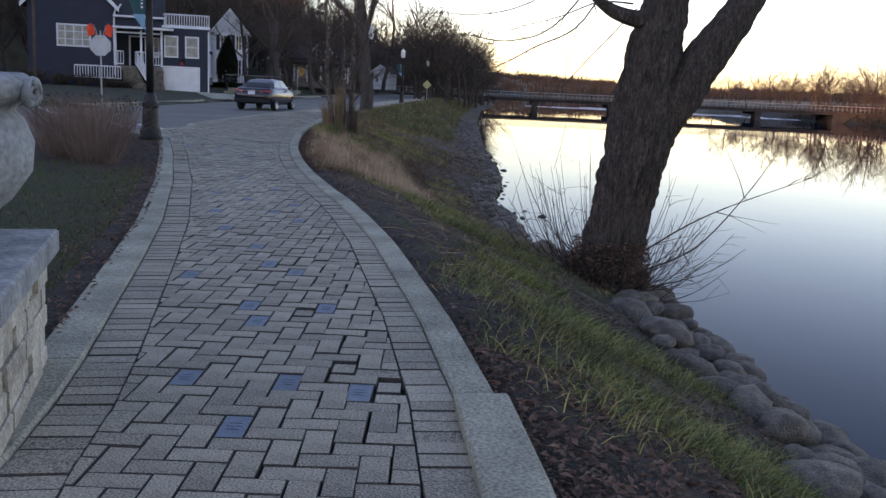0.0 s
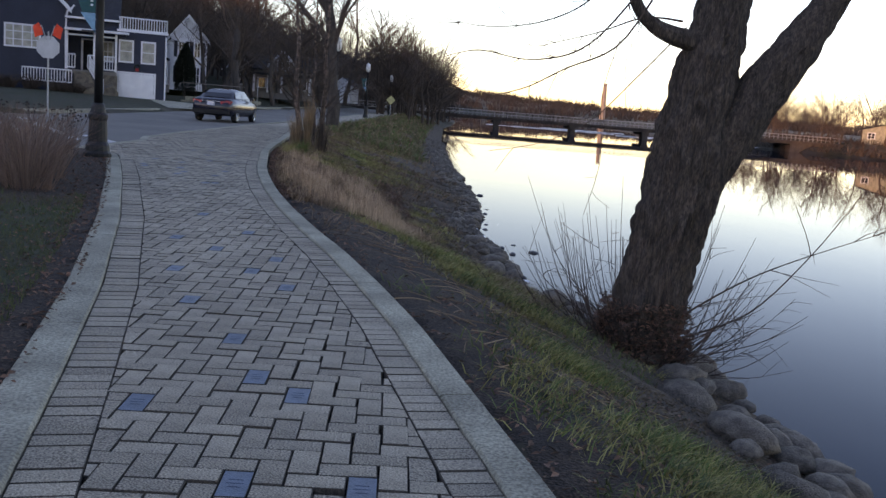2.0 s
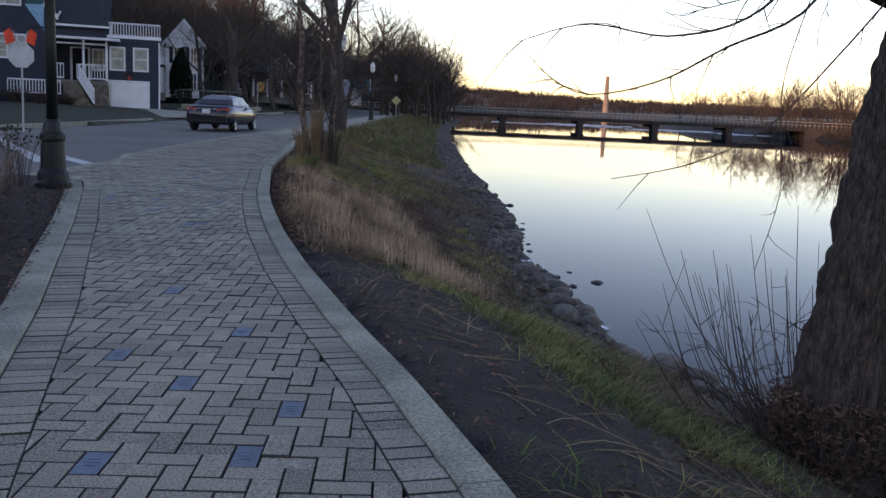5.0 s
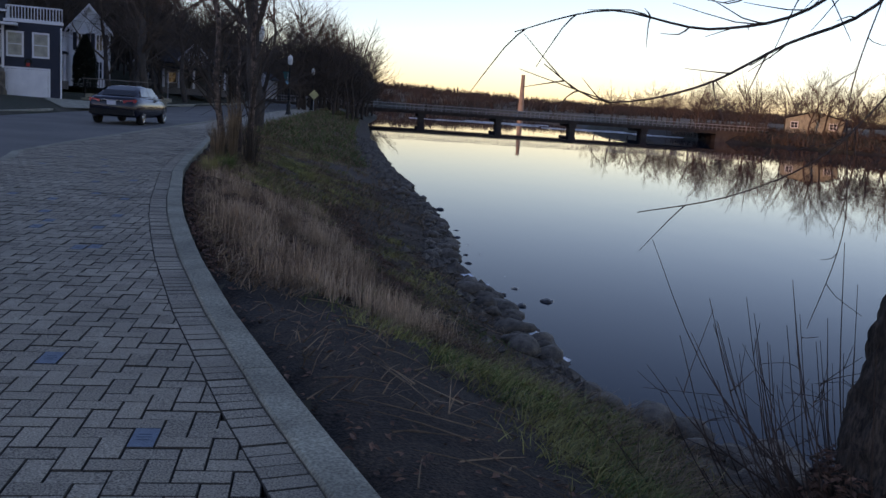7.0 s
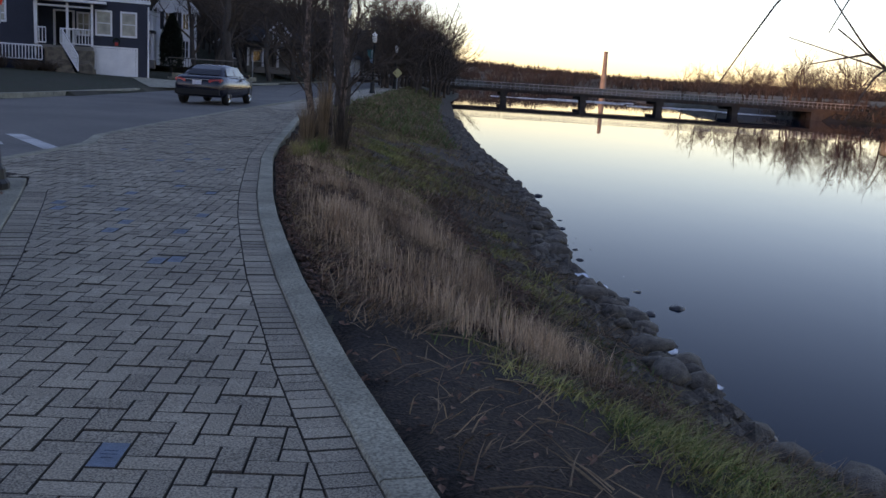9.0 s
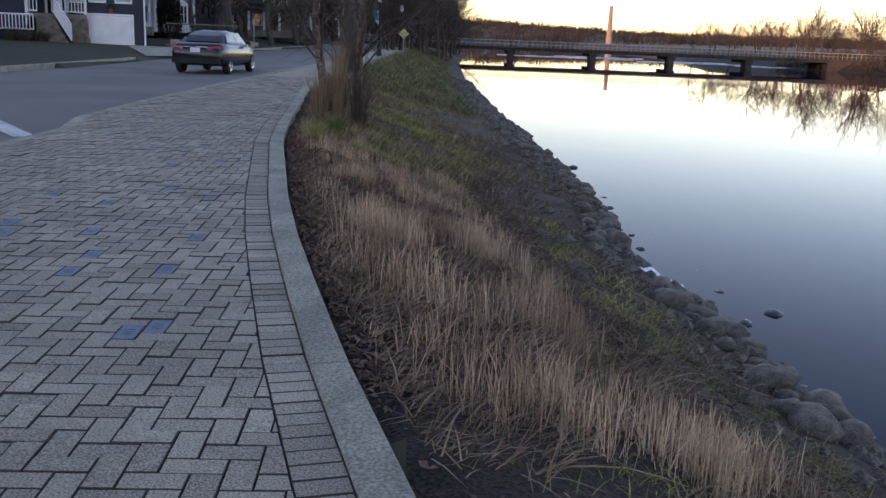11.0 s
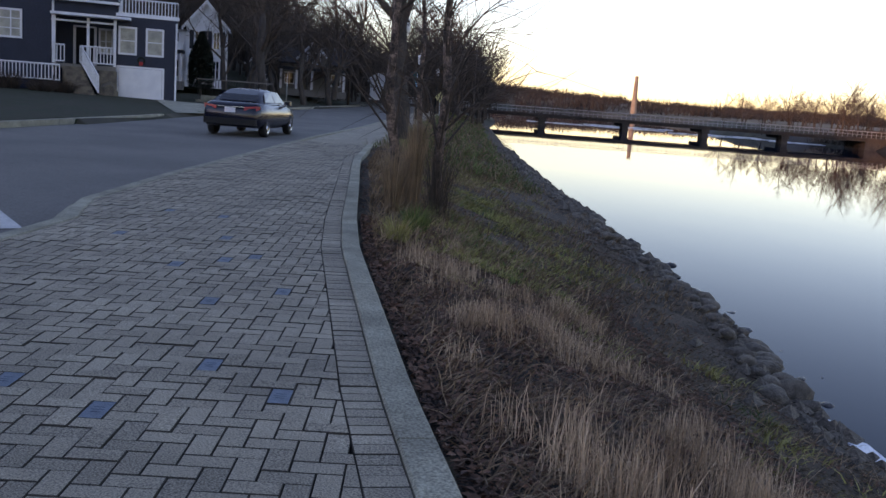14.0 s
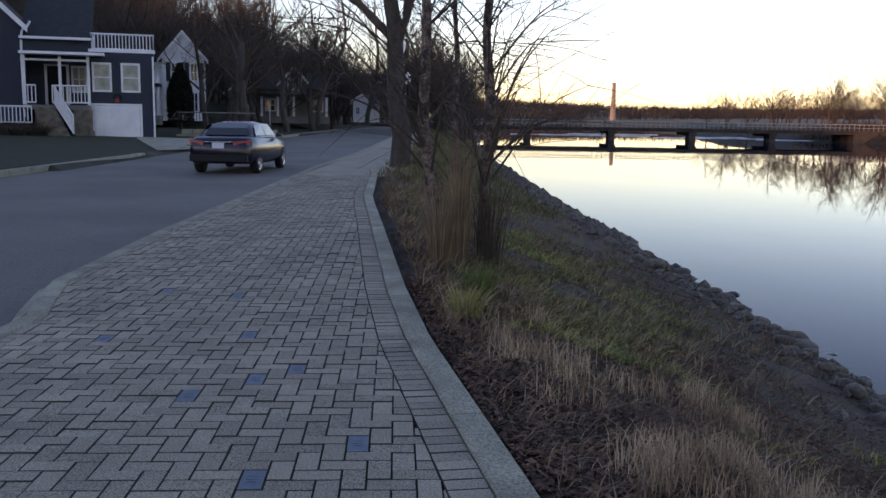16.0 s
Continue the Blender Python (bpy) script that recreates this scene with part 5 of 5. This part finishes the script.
for k, (x, y, w, h, mat, name) in enumerate(((78, 152, 9, 2.4, "concrete", "long low pale building among the far shore trees"), (90, 140, 6, 2.2, "concrete", "small pale boat house on the far shore"), (104, 127, 6, 2.6, "grey_siding", "grey shed by the far shore"))):
    hs = thing("shore_house", name, "house", house_frame(x, y, float(ground_z(x, y)) - 0.1, -28))
    gable_block(hs, -w / 2, w / 2, 0, 6, 0, h, h + 1.3, M[mat], M["roof"], 0.3, trim=False)
    window(hs, -w / 2 + 0.8, -w / 2 + 2.0, 0.9, 2.0, blind=False)
    window(hs, w / 2 - 2.2, w / 2 - 1.0, 0.9, 2.0, blind=False)
chim = thing("smokestack", "tall tapering brick factory chimney far upstream", "chimney", pose(112, 560, -1))
g = Geo()
g.lathe([(1.9, 0), (1.8, 4), (1.35, 14), (1.1, 23.0), (1.25, 23.2), (1.25, 23.8), (0.9, 23.8)], sides=16)
part("shaft", g, M["brick"], chim)

# ---- street furniture ----
def street_lamp(x, y, z, banner=1):
    ob = thing("street_lamp", "black cast-iron street lamp with fluted base, white globe and teal banner", "street lamp", pose(x, y, z), "street lamps")
    g = Geo()
    g.lathe([(0.24, 0), (0.24, 0.06), (0.21, 0.10), (0.20, 0.2), (0.165, 0.26), (0.15, 0.62), (0.165, 0.66), (0.165, 0.72), (0.13, 0.76), (0.11, 0.88), (0.085, 0.92)], sides=16)
    part("base", g, M["iron"], ob, smooth=False)
    g = Geo()
    g.lathe([(0.075, 0.92), (0.068, 2.0), (0.055, 3.5), (0.075, 3.52), (0.075, 3.58), (0.05, 3.6)], sides=14)
    part("pole", g, M["iron"], ob, smooth=True)
    g = Geo()
    g.lathe([(0.09, 3.6), (0.13, 3.66), (0.17, 3.8), (0.17, 3.98), (0.13, 4.1)], sides=16)
    gl = part("globe", g, M["globe"], ob, "white frosted globe", smooth=True)
    g = Geo()
    g.lathe([(0.20, 4.1), (0.17, 4.16), (0.05, 4.24), (0.02, 4.34)], sides=16)
    part("cap", g, M["globe"], gl)
    if banner:
        g = Geo()
        g.tube([(-0.05, 0, 3.1), (-0.55, 0, 3.1)], [0.015, 0.015], 5).tube([(-0.05, 0, 2.12), (-0.3, 0, 2.12)], [0.012, 0.012], 5)
        part("banner_arms", g, M["iron"], ob)
        g = Geo()
        cuts = [(-0.50, -0.08, 3.08), (-0.42, -0.08, 2.75), (-0.30, -0.08, 2.42)]
        for (a, b, z0), (c, d, z1) in zip(cuts[:-1], cuts[1:]):
            g.add([(a, -0.006, z0), (b, -0.006, z0), (d, -0.006, z1), (c, -0.006, z1), (a, 0.006, z0), (b, 0.006, z0), (d, 0.006, z1), (c, 0.006, z1)], [(0, 3, 2, 1), (4, 5, 6, 7), (0, 4, 7, 3), (1, 2, 6, 5), (0, 1, 5, 4), (3, 7, 6, 2)])
        bn = part("banner", g, M["teal"], ob, "dark teal banner with a light blue tip")
        g = Geo()
        g.add([(-0.33, -0.006, 2.415), (-0.08, -0.006, 2.415), (-0.08, -0.006, 2.08), (-0.33, 0.006, 2.415), (-0.08, 0.006, 2.415), (-0.08, 0.006, 2.08)], [(0, 2, 1), (3, 4, 5), (0, 3, 5, 2), (1, 2, 5, 4), (0, 1, 4, 3)])
        part("banner_tip", g, M["skyblue"], bn)
        g = Geo()
        for k in range(8):
            g.box((-0.16, -0.012, 3.02 - k * 0.07), (-0.12, -0.007, 3.055 - k * 0.07))
        part("lettering", g, M["white"], bn)
    return ob


street_lamp(-5.82, 19.05, 0.02)
street_lamp(-4.4, 48.2, -0.03)
street_lamp(-4.45, 76, -0.05)
street_lamp(-3.4, 103, -0.05, 0)

stop = thing("stop_sign", "back of a grey octagonal stop sign with two orange flags", "sign", pose(-13.45, 36.1, 0.1, 0, 0, 8))
g = Geo()
g.tube([(0, 0, -0.3), (0, 0, 2.75)], [0.035, 0.03], 6)
part("post", g, M["steel"], stop)
g = Geo()
oc = [(0.38 / math.cos(math.pi / 8) * math.cos(math.pi / 8 + k * math.pi / 4), 0.38 / math.cos(math.pi / 8) * math.sin(math.pi / 8 + k * math.pi / 4)) for k in range(8)]
g.add([(a, -0.045, 2.2 + b) for a, b in oc] + [(a, -0.038, 2.2 + b) for a, b in oc], [tuple(range(8)), tuple(range(15, 7, -1))] + [(k, k + 8, (k + 1) % 8 + 8, (k + 1) % 8) for k in range(8)])
part("plate", g, M["sign_back"], stop)
for s in (-1, 1):
    g = Geo()
    g.tube([(s * 0.06, -0.06, 2.45), (s * 0.22, -0.06, 2.95)], [0.014, 0.014], 5)
    st = part("flag_stick", g, M["steel"], stop)
    g = Geo()
    pts = [(0.16, 2.62), (0.42, 2.5), (0.5, 2.88), (0.30, 3.02), (0.2, 2.82)]
    g.add([(s * a, -0.09 - 0.03 * (k % 2), b) for k, (a, b) in enumerate(pts)] + [(s * a, -0.075 - 0.03 * (k % 2), b) for k, (a, b) in enumerate(pts)], [(0, 1, 2, 3, 4), (9, 8, 7, 6, 5)] + [(k, k + 5, (k + 1) % 5 + 5, (k + 1) % 5) for k in range(5)])
    part("flag", g, M["orange"], st, "bright orange cloth flag")

hyd = thing("fire_hydrant", "red cast-iron fire hydrant by the kerb", "hydrant", pose(-19.7, 40.4, 0.2))
g = Geo()
g.lathe([(0.16, 0), (0.16, 0.06), (0.11, 0.08), (0.11, 0.5), (0.14, 0.52), (0.14, 0.58), (0.11, 0.64), (0.04, 0.72), (0.03, 0.78)], sides=14)
part("barrel", g, M["red"], hyd, smooth=True)
g = Geo()
g.tube([(-0.2, 0, 0.42), (0.2, 0, 0.42)], [0.055, 0.055], 8).tube([(0, 0, 0.38), (0, -0.2, 0.38)], [0.07, 0.07], 8)
part("outlets", g, M["red"], hyd)


def post(name, label, cat, x, y, z, h, r, mat, lean=0.0):
    g = Geo()
    g.tube([(0, 0, -0.4), (lean * h, 0, h)], [r, r * 0.75], 8)
    ob = part(name, g, mat, None, smooth=True)
    ob.matrix_world = pose(x, y, z)
    return tagged(ob, label, cat)


post("utility_pole", "pale grey weathered wooden utility pole", "pole", -24.0, 46, 0.3, 9, 0.16, M["steel"], -0.02)
post("utility_pole", "dark wooden utility pole beside the far road", "pole", -12.6, 112, 0.4, 7, 0.13, M["twig"])
post("sign_post", "slim steel sign post by the far kerb", "post", -14.4, 84, 0.3, 2.2, 0.05, M["steel"])
post("vine_pole", "slim post wound with dry vine beside the flower bed", "post", -8.9, 20.8, -0.1, 4.4, 0.035, M["twig"])
warn = thing("warning_sign", "yellow diamond road sign by the bridge approach", "sign", pose(-3.0, 92, 0))
g = Geo()
g.tube([(0, 0, -0.4), (0, 0, 1.9)], [0.035, 0.035], 6)
part("post", g, M["steel"], warn)
g = Geo()
g.add([(0, -0.05, 1.1), (0.45, -0.05, 1.55), (0, -0.05, 2.0), (-0.45, -0.05, 1.55), (0, -0.04, 1.1), (0.45, -0.04, 1.55), (0, -0.04, 2.0), (-0.45, -0.04, 1.55)], [(0, 1, 2, 3), (7, 6, 5, 4), (0, 4, 5, 1), (1, 5, 6, 2), (2, 6, 7, 3), (3, 7, 4, 0)])
part("plate", g, material("pale_yellow_sign", (0.45, 0.40, 0.18), None, 4, 0.5), warn)

# ---- stone pillar with urn ----
pillar = thing("stone_pillar", "low pillar of rough cream limestone blocks with a concrete cap", "pillar", pose(-1.16, 3.75, 0, 0, 0, 16.5))
g = Geo()
r = random.Random(5)
blocks = []
for row in range(5):
    z0, z1 = row * 0.094, row * 0.094 + 0.088
    for face, span in (("e", 1.16), ("n", 0.8)):
        u = 0.0
        while u < span - 0.02:
            l = min(r.uniform(0.16, 0.38), span - u)
            if span - u - l < 0.1:
                l = span - u
            p = r.uniform(0.0, 0.022)
            b = Geo()
            if face == "e":
                b.prism([(-0.14, u + 0.006), (p - 0.02, u + 0.006), (p - 0.02, u + l - 0.006), (-0.14, u + l - 0.006)], z0, z1, 0.010)
            else:
                b.prism([(-u - l + 0.006 - 0.15, 1.02), (-u - 0.006 - 0.15, 1.02), (-u - 0.006 - 0.15, 1.145 + p), (-u - l + 0.006 - 0.15, 1.145 + p)], z0, z1, 0.010)
            part("stone_block", b, M["stone"], pillar)
            u += l
g = Geo()
g.box((-0.95, 0.0, 0), (-0.06, 1.10, 0.50))
part("core", g, M["concrete"], pillar, "grey mortar core")
g = Geo()
g.prism([(-1.02, -0.1), (0.045, -0.1), (0.045, 1.22), (-1.02, 1.22)], 0.50, 0.595, 0.012)
part("cap", g, M["urn"], pillar, "worn grey concrete cap slab")
urn = thing("garden_urn", "weathered grey concrete urn with scrolled lip on the pillar", "urn", pose(-1.70, 4.45, 0.595) @ Matrix.Scale(1.12, 4))
g = Geo()
g.lathe([(0.13, 0), (0.15, 0.03), (0.12, 0.06), (0.13, 0.08), (0.22, 0.16), (0.29, 0.26), (0.30, 0.36), (0.27, 0.44), (0.24, 0.47), (0.25, 0.49), (0.31, 0.52), (0.32, 0.57), (0.27, 0.60), (0.24, 0.56)], sides=36)
part("bowl", g, M["urn"], urn, smooth=True)
g = Geo()
for k in range(8):
    a = k / 8 * 6.283
    c = Vector((0.29 * math.cos(a), 0.29 * math.sin(a), 0.53))
    t = Vector((-math.sin(a), math.cos(a), 0))
    g.tube([c + t * (0.055 * (1 - q / 22) * math.cos(q * 0.7)) + Vector((0, 0, 0.05 * (1 - q / 22) * math.sin(q * 0.7))) + Vector((math.cos(a), math.sin(a), 0)) * 0.03 for q in range(18)], [0.016] * 18, 6)
tagged(part("scroll_rim", g, M["urn"], urn, smooth=True), kind="stuff")


# ---- car on the road ----
def car(m):
    ob = thing("sedan", "dark navy four-door sedan seen from behind on the road", "car", m)
    L, Wd = 4.8, 1.84
    # side outline: distance from the rear bumper, lower edge, belt line, half width
    st = [(0.0, 0.42, 0.80, 0.70), (0.10, 0.32, 0.95, 0.82), (0.35, 0.28, 1.03, 0.88), (0.9, 0.27, 1.02, 0.92), (1.6, 0.26, 1.00, 0.92), (2.6, 0.26, 0.98, 0.92), (3.4, 0.26, 0.95, 0.91), (4.2, 0.28, 0.86, 0.87), (4.65, 0.32, 0.74, 0.78), (4.8, 0.40, 0.62, 0.62)]
    g = Geo()
    ring = 10
    vs, fs = [], []
    for y, z0, z1, w in st:
        prof = [(-w * 0.92, z0), (-w, z0 + 0.18), (-w, z0 + (z1 - z0) * 0.62), (-w * 0.94, z1 - 0.05), (-w * 0.78, z1)]
        prof += [(-a, b) for a, b in reversed(prof)]
        vs += [(a, y, b) for a, b in prof]
    for i in range(len(st) - 1):
        for k in range(ring):
            l = (k + 1) % ring
            fs.append((i * ring + k, i * ring + l, (i + 1) * ring + l, (i + 1) * ring + k))
    fs += [tuple(range(ring))[::-1], tuple((len(st) - 1) * ring + k for k in range(ring))]
    g.add(vs, fs)
    part("body", g, M["car"], ob, smooth=True)
    roof = [(0.62, 1.02, 0.72, 1.03), (1.0, 1.02, 0.66, 1.24), (1.5, 1.02, 0.60, 1.40), (2.1, 1.02, 0.58, 1.45), (2.8, 1.00, 0.60, 1.40), (3.65, 0.96, 0.70, 0.97)]
    g, w = Geo(), Geo()
    vs, fs = [], []
    for y, zb, hw, zt in roof:
        vs += [(-0.80, y, zb - 0.03), (-hw - 0.02, y, zt - 0.05), (-hw * 0.7, y, zt), (hw * 0.7, y, zt), (hw + 0.02, y, zt - 0.05), (0.80, y, zb - 0.03)]
    for i in range(5):
        for k in range(5):
            fs.append((i * 6 + k, i * 6 + k + 1, i * 6 + 7 + k, i * 6 + 6 + k))
    g.add(vs, fs)
    part("cabin", g, M["car"], ob, smooth=True)
    w.add([(-0.60, 0.66, 1.075), (0.60, 0.66, 1.075), (0.54, 1.0, 1.268), (0.46, 1.46, 1.412), (-0.46, 1.46, 1.412), (-0.54, 1.0, 1.268)], [(0, 1, 2, 5), (5, 2, 3, 4)])
    part("rear_window", w, M["glass"], ob)
    for s in (-1, 1):
        w = Geo()
        w.add([(s * 0.79, 0.95, 1.06), (s * 0.79, 2.02, 1.05), (s * 0.655, 1.98, 1.39), (s * 0.66, 1.25, 1.34)], [(0, 1, 2, 3) if s > 0 else (3, 2, 1, 0)])
        w.add([(s * 0.79, 2.10, 1.05), (s * 0.79, 3.25, 1.02), (s * 0.665, 2.75, 1.37), (s * 0.655, 2.06, 1.39)], [(0, 1, 2, 3) if s > 0 else (3, 2, 1, 0)])
        part("side_window", w, M["glass"], ob)
        t = Geo()
        t.add([(s * 0.42, -0.012, 0.80), (s * 0.83, 0.10, 0.82), (s * 0.86, 0.32, 0.90), (s * 0.84, 0.12, 0.95), (s * 0.42, 0.0, 0.90)], [(0, 1, 3, 4), (1, 2, 3)])
        part("tail_light", t, M["tail"], ob)
        mi = Geo()
        mi.box((s * 0.94 - 0.09, 3.05, 0.98), (s * 0.94 + 0.09, 3.2, 1.1))
        part("mirror", mi, M["car"], ob)
        for y in (0.95, 3.78):
            c = Geo()
            prof = [(0.20, -0.10), (0.30, -0.11), (0.33, -0.08), (0.33, 0.08), (0.30, 0.11), (0.20, 0.10)]
            c.lathe(prof, sides=24)
            wh = part("wheel", c, M["rubber"], ob, smooth=True)
            wh.matrix_local = pose(s * 0.80, y, 0.33, 0, 90, 0)
            rim = Geo()
            rim.lathe([(0.20, 0.085 * s), (0.22, 0.11 * s), (0.19, 0.10 * s)], sides=20)
            for k in range(5):
                a = k * 1.2566
                rim.tube([(0.03 * math.cos(a), 0.03 * math.sin(a), 0.09 * s), (0.20 * math.cos(a), 0.20 * math.sin(a), 0.10 * s)], [0.03, 0.022], 5)
            part("rim", rim, M["chrome"], wh)
    p = Geo()
    p.box((-0.16, -0.03, 0.72), (0.16, 0.02, 0.87))
    part("licence_plate", p, M["plate"], ob, "pale plate with unreadable dark characters")
    p = Geo()
    p.box((-0.42, -0.02, 0.885), (0.42, 0.03, 0.905))
    part("chrome_strip", p, M["chrome"], ob)
    p = Geo()
    p.box((-0.8, -0.02, 0.36), (0.8, 0.16, 0.55))
    part("bumper", p, M["rubber"], ob)
    return ob


car(pose(-9.25, 43.0, -0.10, 0, 0, -5.0))


# ---- brick path, last ----
A = 0.110
GAP = 0.006
ROT = radians(1.2)
CA, SA = math.cos(ROT), math.sin(ROT)
PX, PY = -1.303, 8.0515


def to_world(u, v):
    u, v = u - 3 * A, v - 2 * A
    return PX + CA * u - SA * v, PY + SA * u + CA * v


def clip(poly, line, side, off):
    """Cut a polygon by a line of the plan; keeps what lies on the given side of it."""
    yc = sum(p[1] for p in poly) / len(poly)
    x0 = float(line(yc))
    dx = float(line(yc + 0.1) - line(yc - 0.1)) / 0.2
    k = math.hypot(1, dx)

    def dist(p):
        return side * ((p[0] - x0) - dx * (p[1] - yc)) / k - off

    out = []
    for a, b in zip(poly, poly[1:] + poly[:1]):
        da, db = dist(a), dist(b)
        if da >= 0:
            out.append(a)
        if da * db < 0:
            f = da / (da - db)
            out.append((a[0] + (b[0] - a[0]) * f, a[1] + (b[1] - a[1]) * f))
    return out


def area(poly):
    return 0.5 * abs(sum(a[0] * b[1] - b[0] * a[1] for a, b in zip(poly, poly[1:] + poly[:1])))


g = Geo()
for a, b in zip(np.arange(-3, 42, 1.5), np.arange(-1.5, 43.5, 1.5)):
    la = [min(float(KERB_L(q)) if q < 20 else float(ROAD_R(q)) + 0.05, 99) for q in (a, b)]
    g.add([(la[0], a, -0.035), (KERB_R(a) - 0.1, a, -0.035), (KERB_R(b) - 0.1, b, -0.035), (la[1], b, -0.035)], [(0, 1, 2, 3)])
path_ob = tagged(part("brick_path", g, M["joint"]), "herringbone path of grey-tan concrete pavers with scattered engraved blue pavers", "path", kind="structure")

BLUE = [(-0.45, 4.21), (-0.08, 4.65), (-0.34, 4.74), (-0.83, 4.67), (-0.73, 5.69), (-0.43, 6.04), (-1.23, 5.6), (-0.81, 6.06), (-1.43, 6.76), (-1.69, 7.51), (-1.05, 7.24), (-0.75, 7.11), (-1.18, 7.97), (-1.77, 8.78), (-1.16, 9.44), (-1.57, 9.92), (-2.06, 9.76), (-1.46, 10.48), (-1.94, 10.83), (-1.95, 11.77), (-2.38, 11.21), (-2.59, 12.99), (-3.4, 16.25), (-3.29, 16.35), (-3.93, 17.55), (-3.84, 17.19), (-3.5, 17.48), (-4.12, 18.25), (-3.49, 18.36), (-4.79, 18.55), (-4.66, 18.22), (-4.16, 20.24), (-3.79, 19.79), (-4.45, 19.32), (-4.98, 19.64), (-4.22, 22.14), (-4.99, 22.73), (-4.68, 23.15), (-4.45, 23.34), (-4.99, 24.15), (-5.43, 25.65), (-5.99, 24.03), (-4.45, 21.5), (-6.09, 26.01)]
r = random.Random(2)
rest = Geo()
cells = []
for j in range(-105, 320):
    for i in range(-62, 32):
        k = (i - j) % 4
        if k == 0:
            cells.append((i, j, 2, 1))
        elif k == 3:
            cells.append((i, j, 1, 2))
blue_cells = {}
for bx, by in BLUE:
    best = min((c for c in cells if c[3] == 2), key=lambda c: (to_world((c[0] + 0.5) * A, (c[1] + 1) * A)[0] - bx) ** 2 + (to_world((c[0] + 0.5) * A, (c[1] + 1) * A)[1] - by) ** 2)
    blue_cells[best] = True
HOLES = {}
for hx, hy in ((-0.53, 5.98), (-0.16, 4.98), (0.02, 4.72)):
    best = min(cells, key=lambda c: (to_world((c[0] + c[2] / 2) * A, (c[1] + c[3] / 2) * A)[0] - hx) ** 2 + (to_world((c[0] + c[2] / 2) * A, (c[1] + c[3] / 2) * A)[1] - hy) ** 2)
    HOLES[best] = True
whole = {}
for w, h in ((2, 1), (1, 2)):
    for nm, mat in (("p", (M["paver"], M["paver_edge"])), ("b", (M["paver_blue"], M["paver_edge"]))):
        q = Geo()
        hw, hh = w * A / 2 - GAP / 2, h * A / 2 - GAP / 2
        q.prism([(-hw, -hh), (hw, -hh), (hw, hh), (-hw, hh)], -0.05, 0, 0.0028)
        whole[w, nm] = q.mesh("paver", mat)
eng = Geo()
for k, l in enumerate((0.05, 0.062, 0.044)):
    eng.box((-l / 2, 0.03 - k * 0.03, -0.002), (l / 2, 0.0355 - k * 0.03, 0.0008))
eng_me = eng.mesh("engraved_line", M["engraving"])
count = 0
for c in cells:
    i, j, w, h = c
    cx, cy = to_world((i + w / 2) * A, (j + h / 2) * A)
    if cy < -2.5 or cy > 41.8:
        continue
    lim_r = float(KERB_R(cy)) - 0.378
    lim_l = float(KERB_L(cy)) + 0.232 if cy < 19.4 else (float(KERB_L(cy)) if cy < 20.2 else float(ROAD_R(cy)) + 0.16)
    if cx > lim_r + 0.25 or cx < lim_l - 0.25:
        continue
    hw, hh = w * A / 2 - GAP / 2, h * A / 2 - GAP / 2
    if c in HOLES:
        hw, hh = hw * (0.6 if w > 1 else 1), hh * (0.6 if h > 1 else 1)
    poly = [(cx + CA * a - SA * b, cy + SA * a + CA * b) for a, b in ((-hw, -hh), (hw, -hh), (hw, hh), (-hw, hh))]
    full = area(poly)
    poly = clip(poly, KERB_R, -1, 0.378)
    if len(poly) > 2:
        if cy < 19.4:
            poly = clip(poly, KERB_L, 1, 0.232)
        else:
            poly = clip(poly, ROAD_R if cy > 20.2 else KERB_L, 1, 0.165 if cy > 20.2 else 0.02)
    if len(poly) < 3 or area(poly) < 0.0012:
        continue
    loose = 1.0 if (cx > lim_r - 0.45 and cy < 8) else 0.35
    z = r.gauss(0, 0.0022)
    tx, ty, tz = (r.gauss(0, 0.6) * loose, r.gauss(0, 0.6) * loose, r.gauss(0, 0.8) * loose)
    if loose == 1.0:
        cx += r.gauss(0, 0.004)
    blue = c in blue_cells and area(poly) > full * 0.98
    if c in HOLES:
        rest.prism(poly, -0.05, z - 0.006, 0.0034)
        continue
    if area(poly) > full * 0.98 and (blue or (3.0 < cy < 9.0 and count < 300)):
        ob = new("paver", whole[w, "b" if blue else "p"])
        ob.matrix_world = pose(cx, cy, z, tx, ty, math.degrees(ROT) + tz)
        ob.parent = path_ob
        if blue:
            tagged(ob, "blue engraved paver")
            e = new("engraved_line", eng_me)
            e.parent = ob
        else:
            count += 1
    else:
        rest.prism(poly, -0.05, z, 0.0028)


def soldiers(geo, line, side, off, y0, y1, deep=0.222):
    """Pavers laid across the run, along an edging line."""
    y = y0
    while y < y1:
        dx = float(line(y + 0.1) - line(y - 0.1)) / 0.2
        k = math.hypot(1, dx)
        tx, ty = dx / k, 1 / k
        nxn, nyn = side * 1 / k, -side * dx / k
        x = float(line(y))
        o = [(x + nxn * a + tx * b, y + nyn * a + ty * b) for a, b in ((off, 0.004), (off + deep, 0.004), (off + deep, A - 0.004), (off, A - 0.004))]
        if side < 0:
            o = o[::-1]
        geo.prism(o, -0.05, r.gauss(-0.001, 0.002), 0.0028)
        y += A * ty


soldiers(rest, KERB_R, -1, 0.183, -2.5, 41.8, 0.19)
soldiers(rest, KERB_L, 1, 0.006, -2.5, 19.4)
# sides take the darker colour that holds joint shade and dirt
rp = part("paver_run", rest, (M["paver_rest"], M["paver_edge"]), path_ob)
tagged(rp, "grey-tan concrete pavers", kind="stuff")
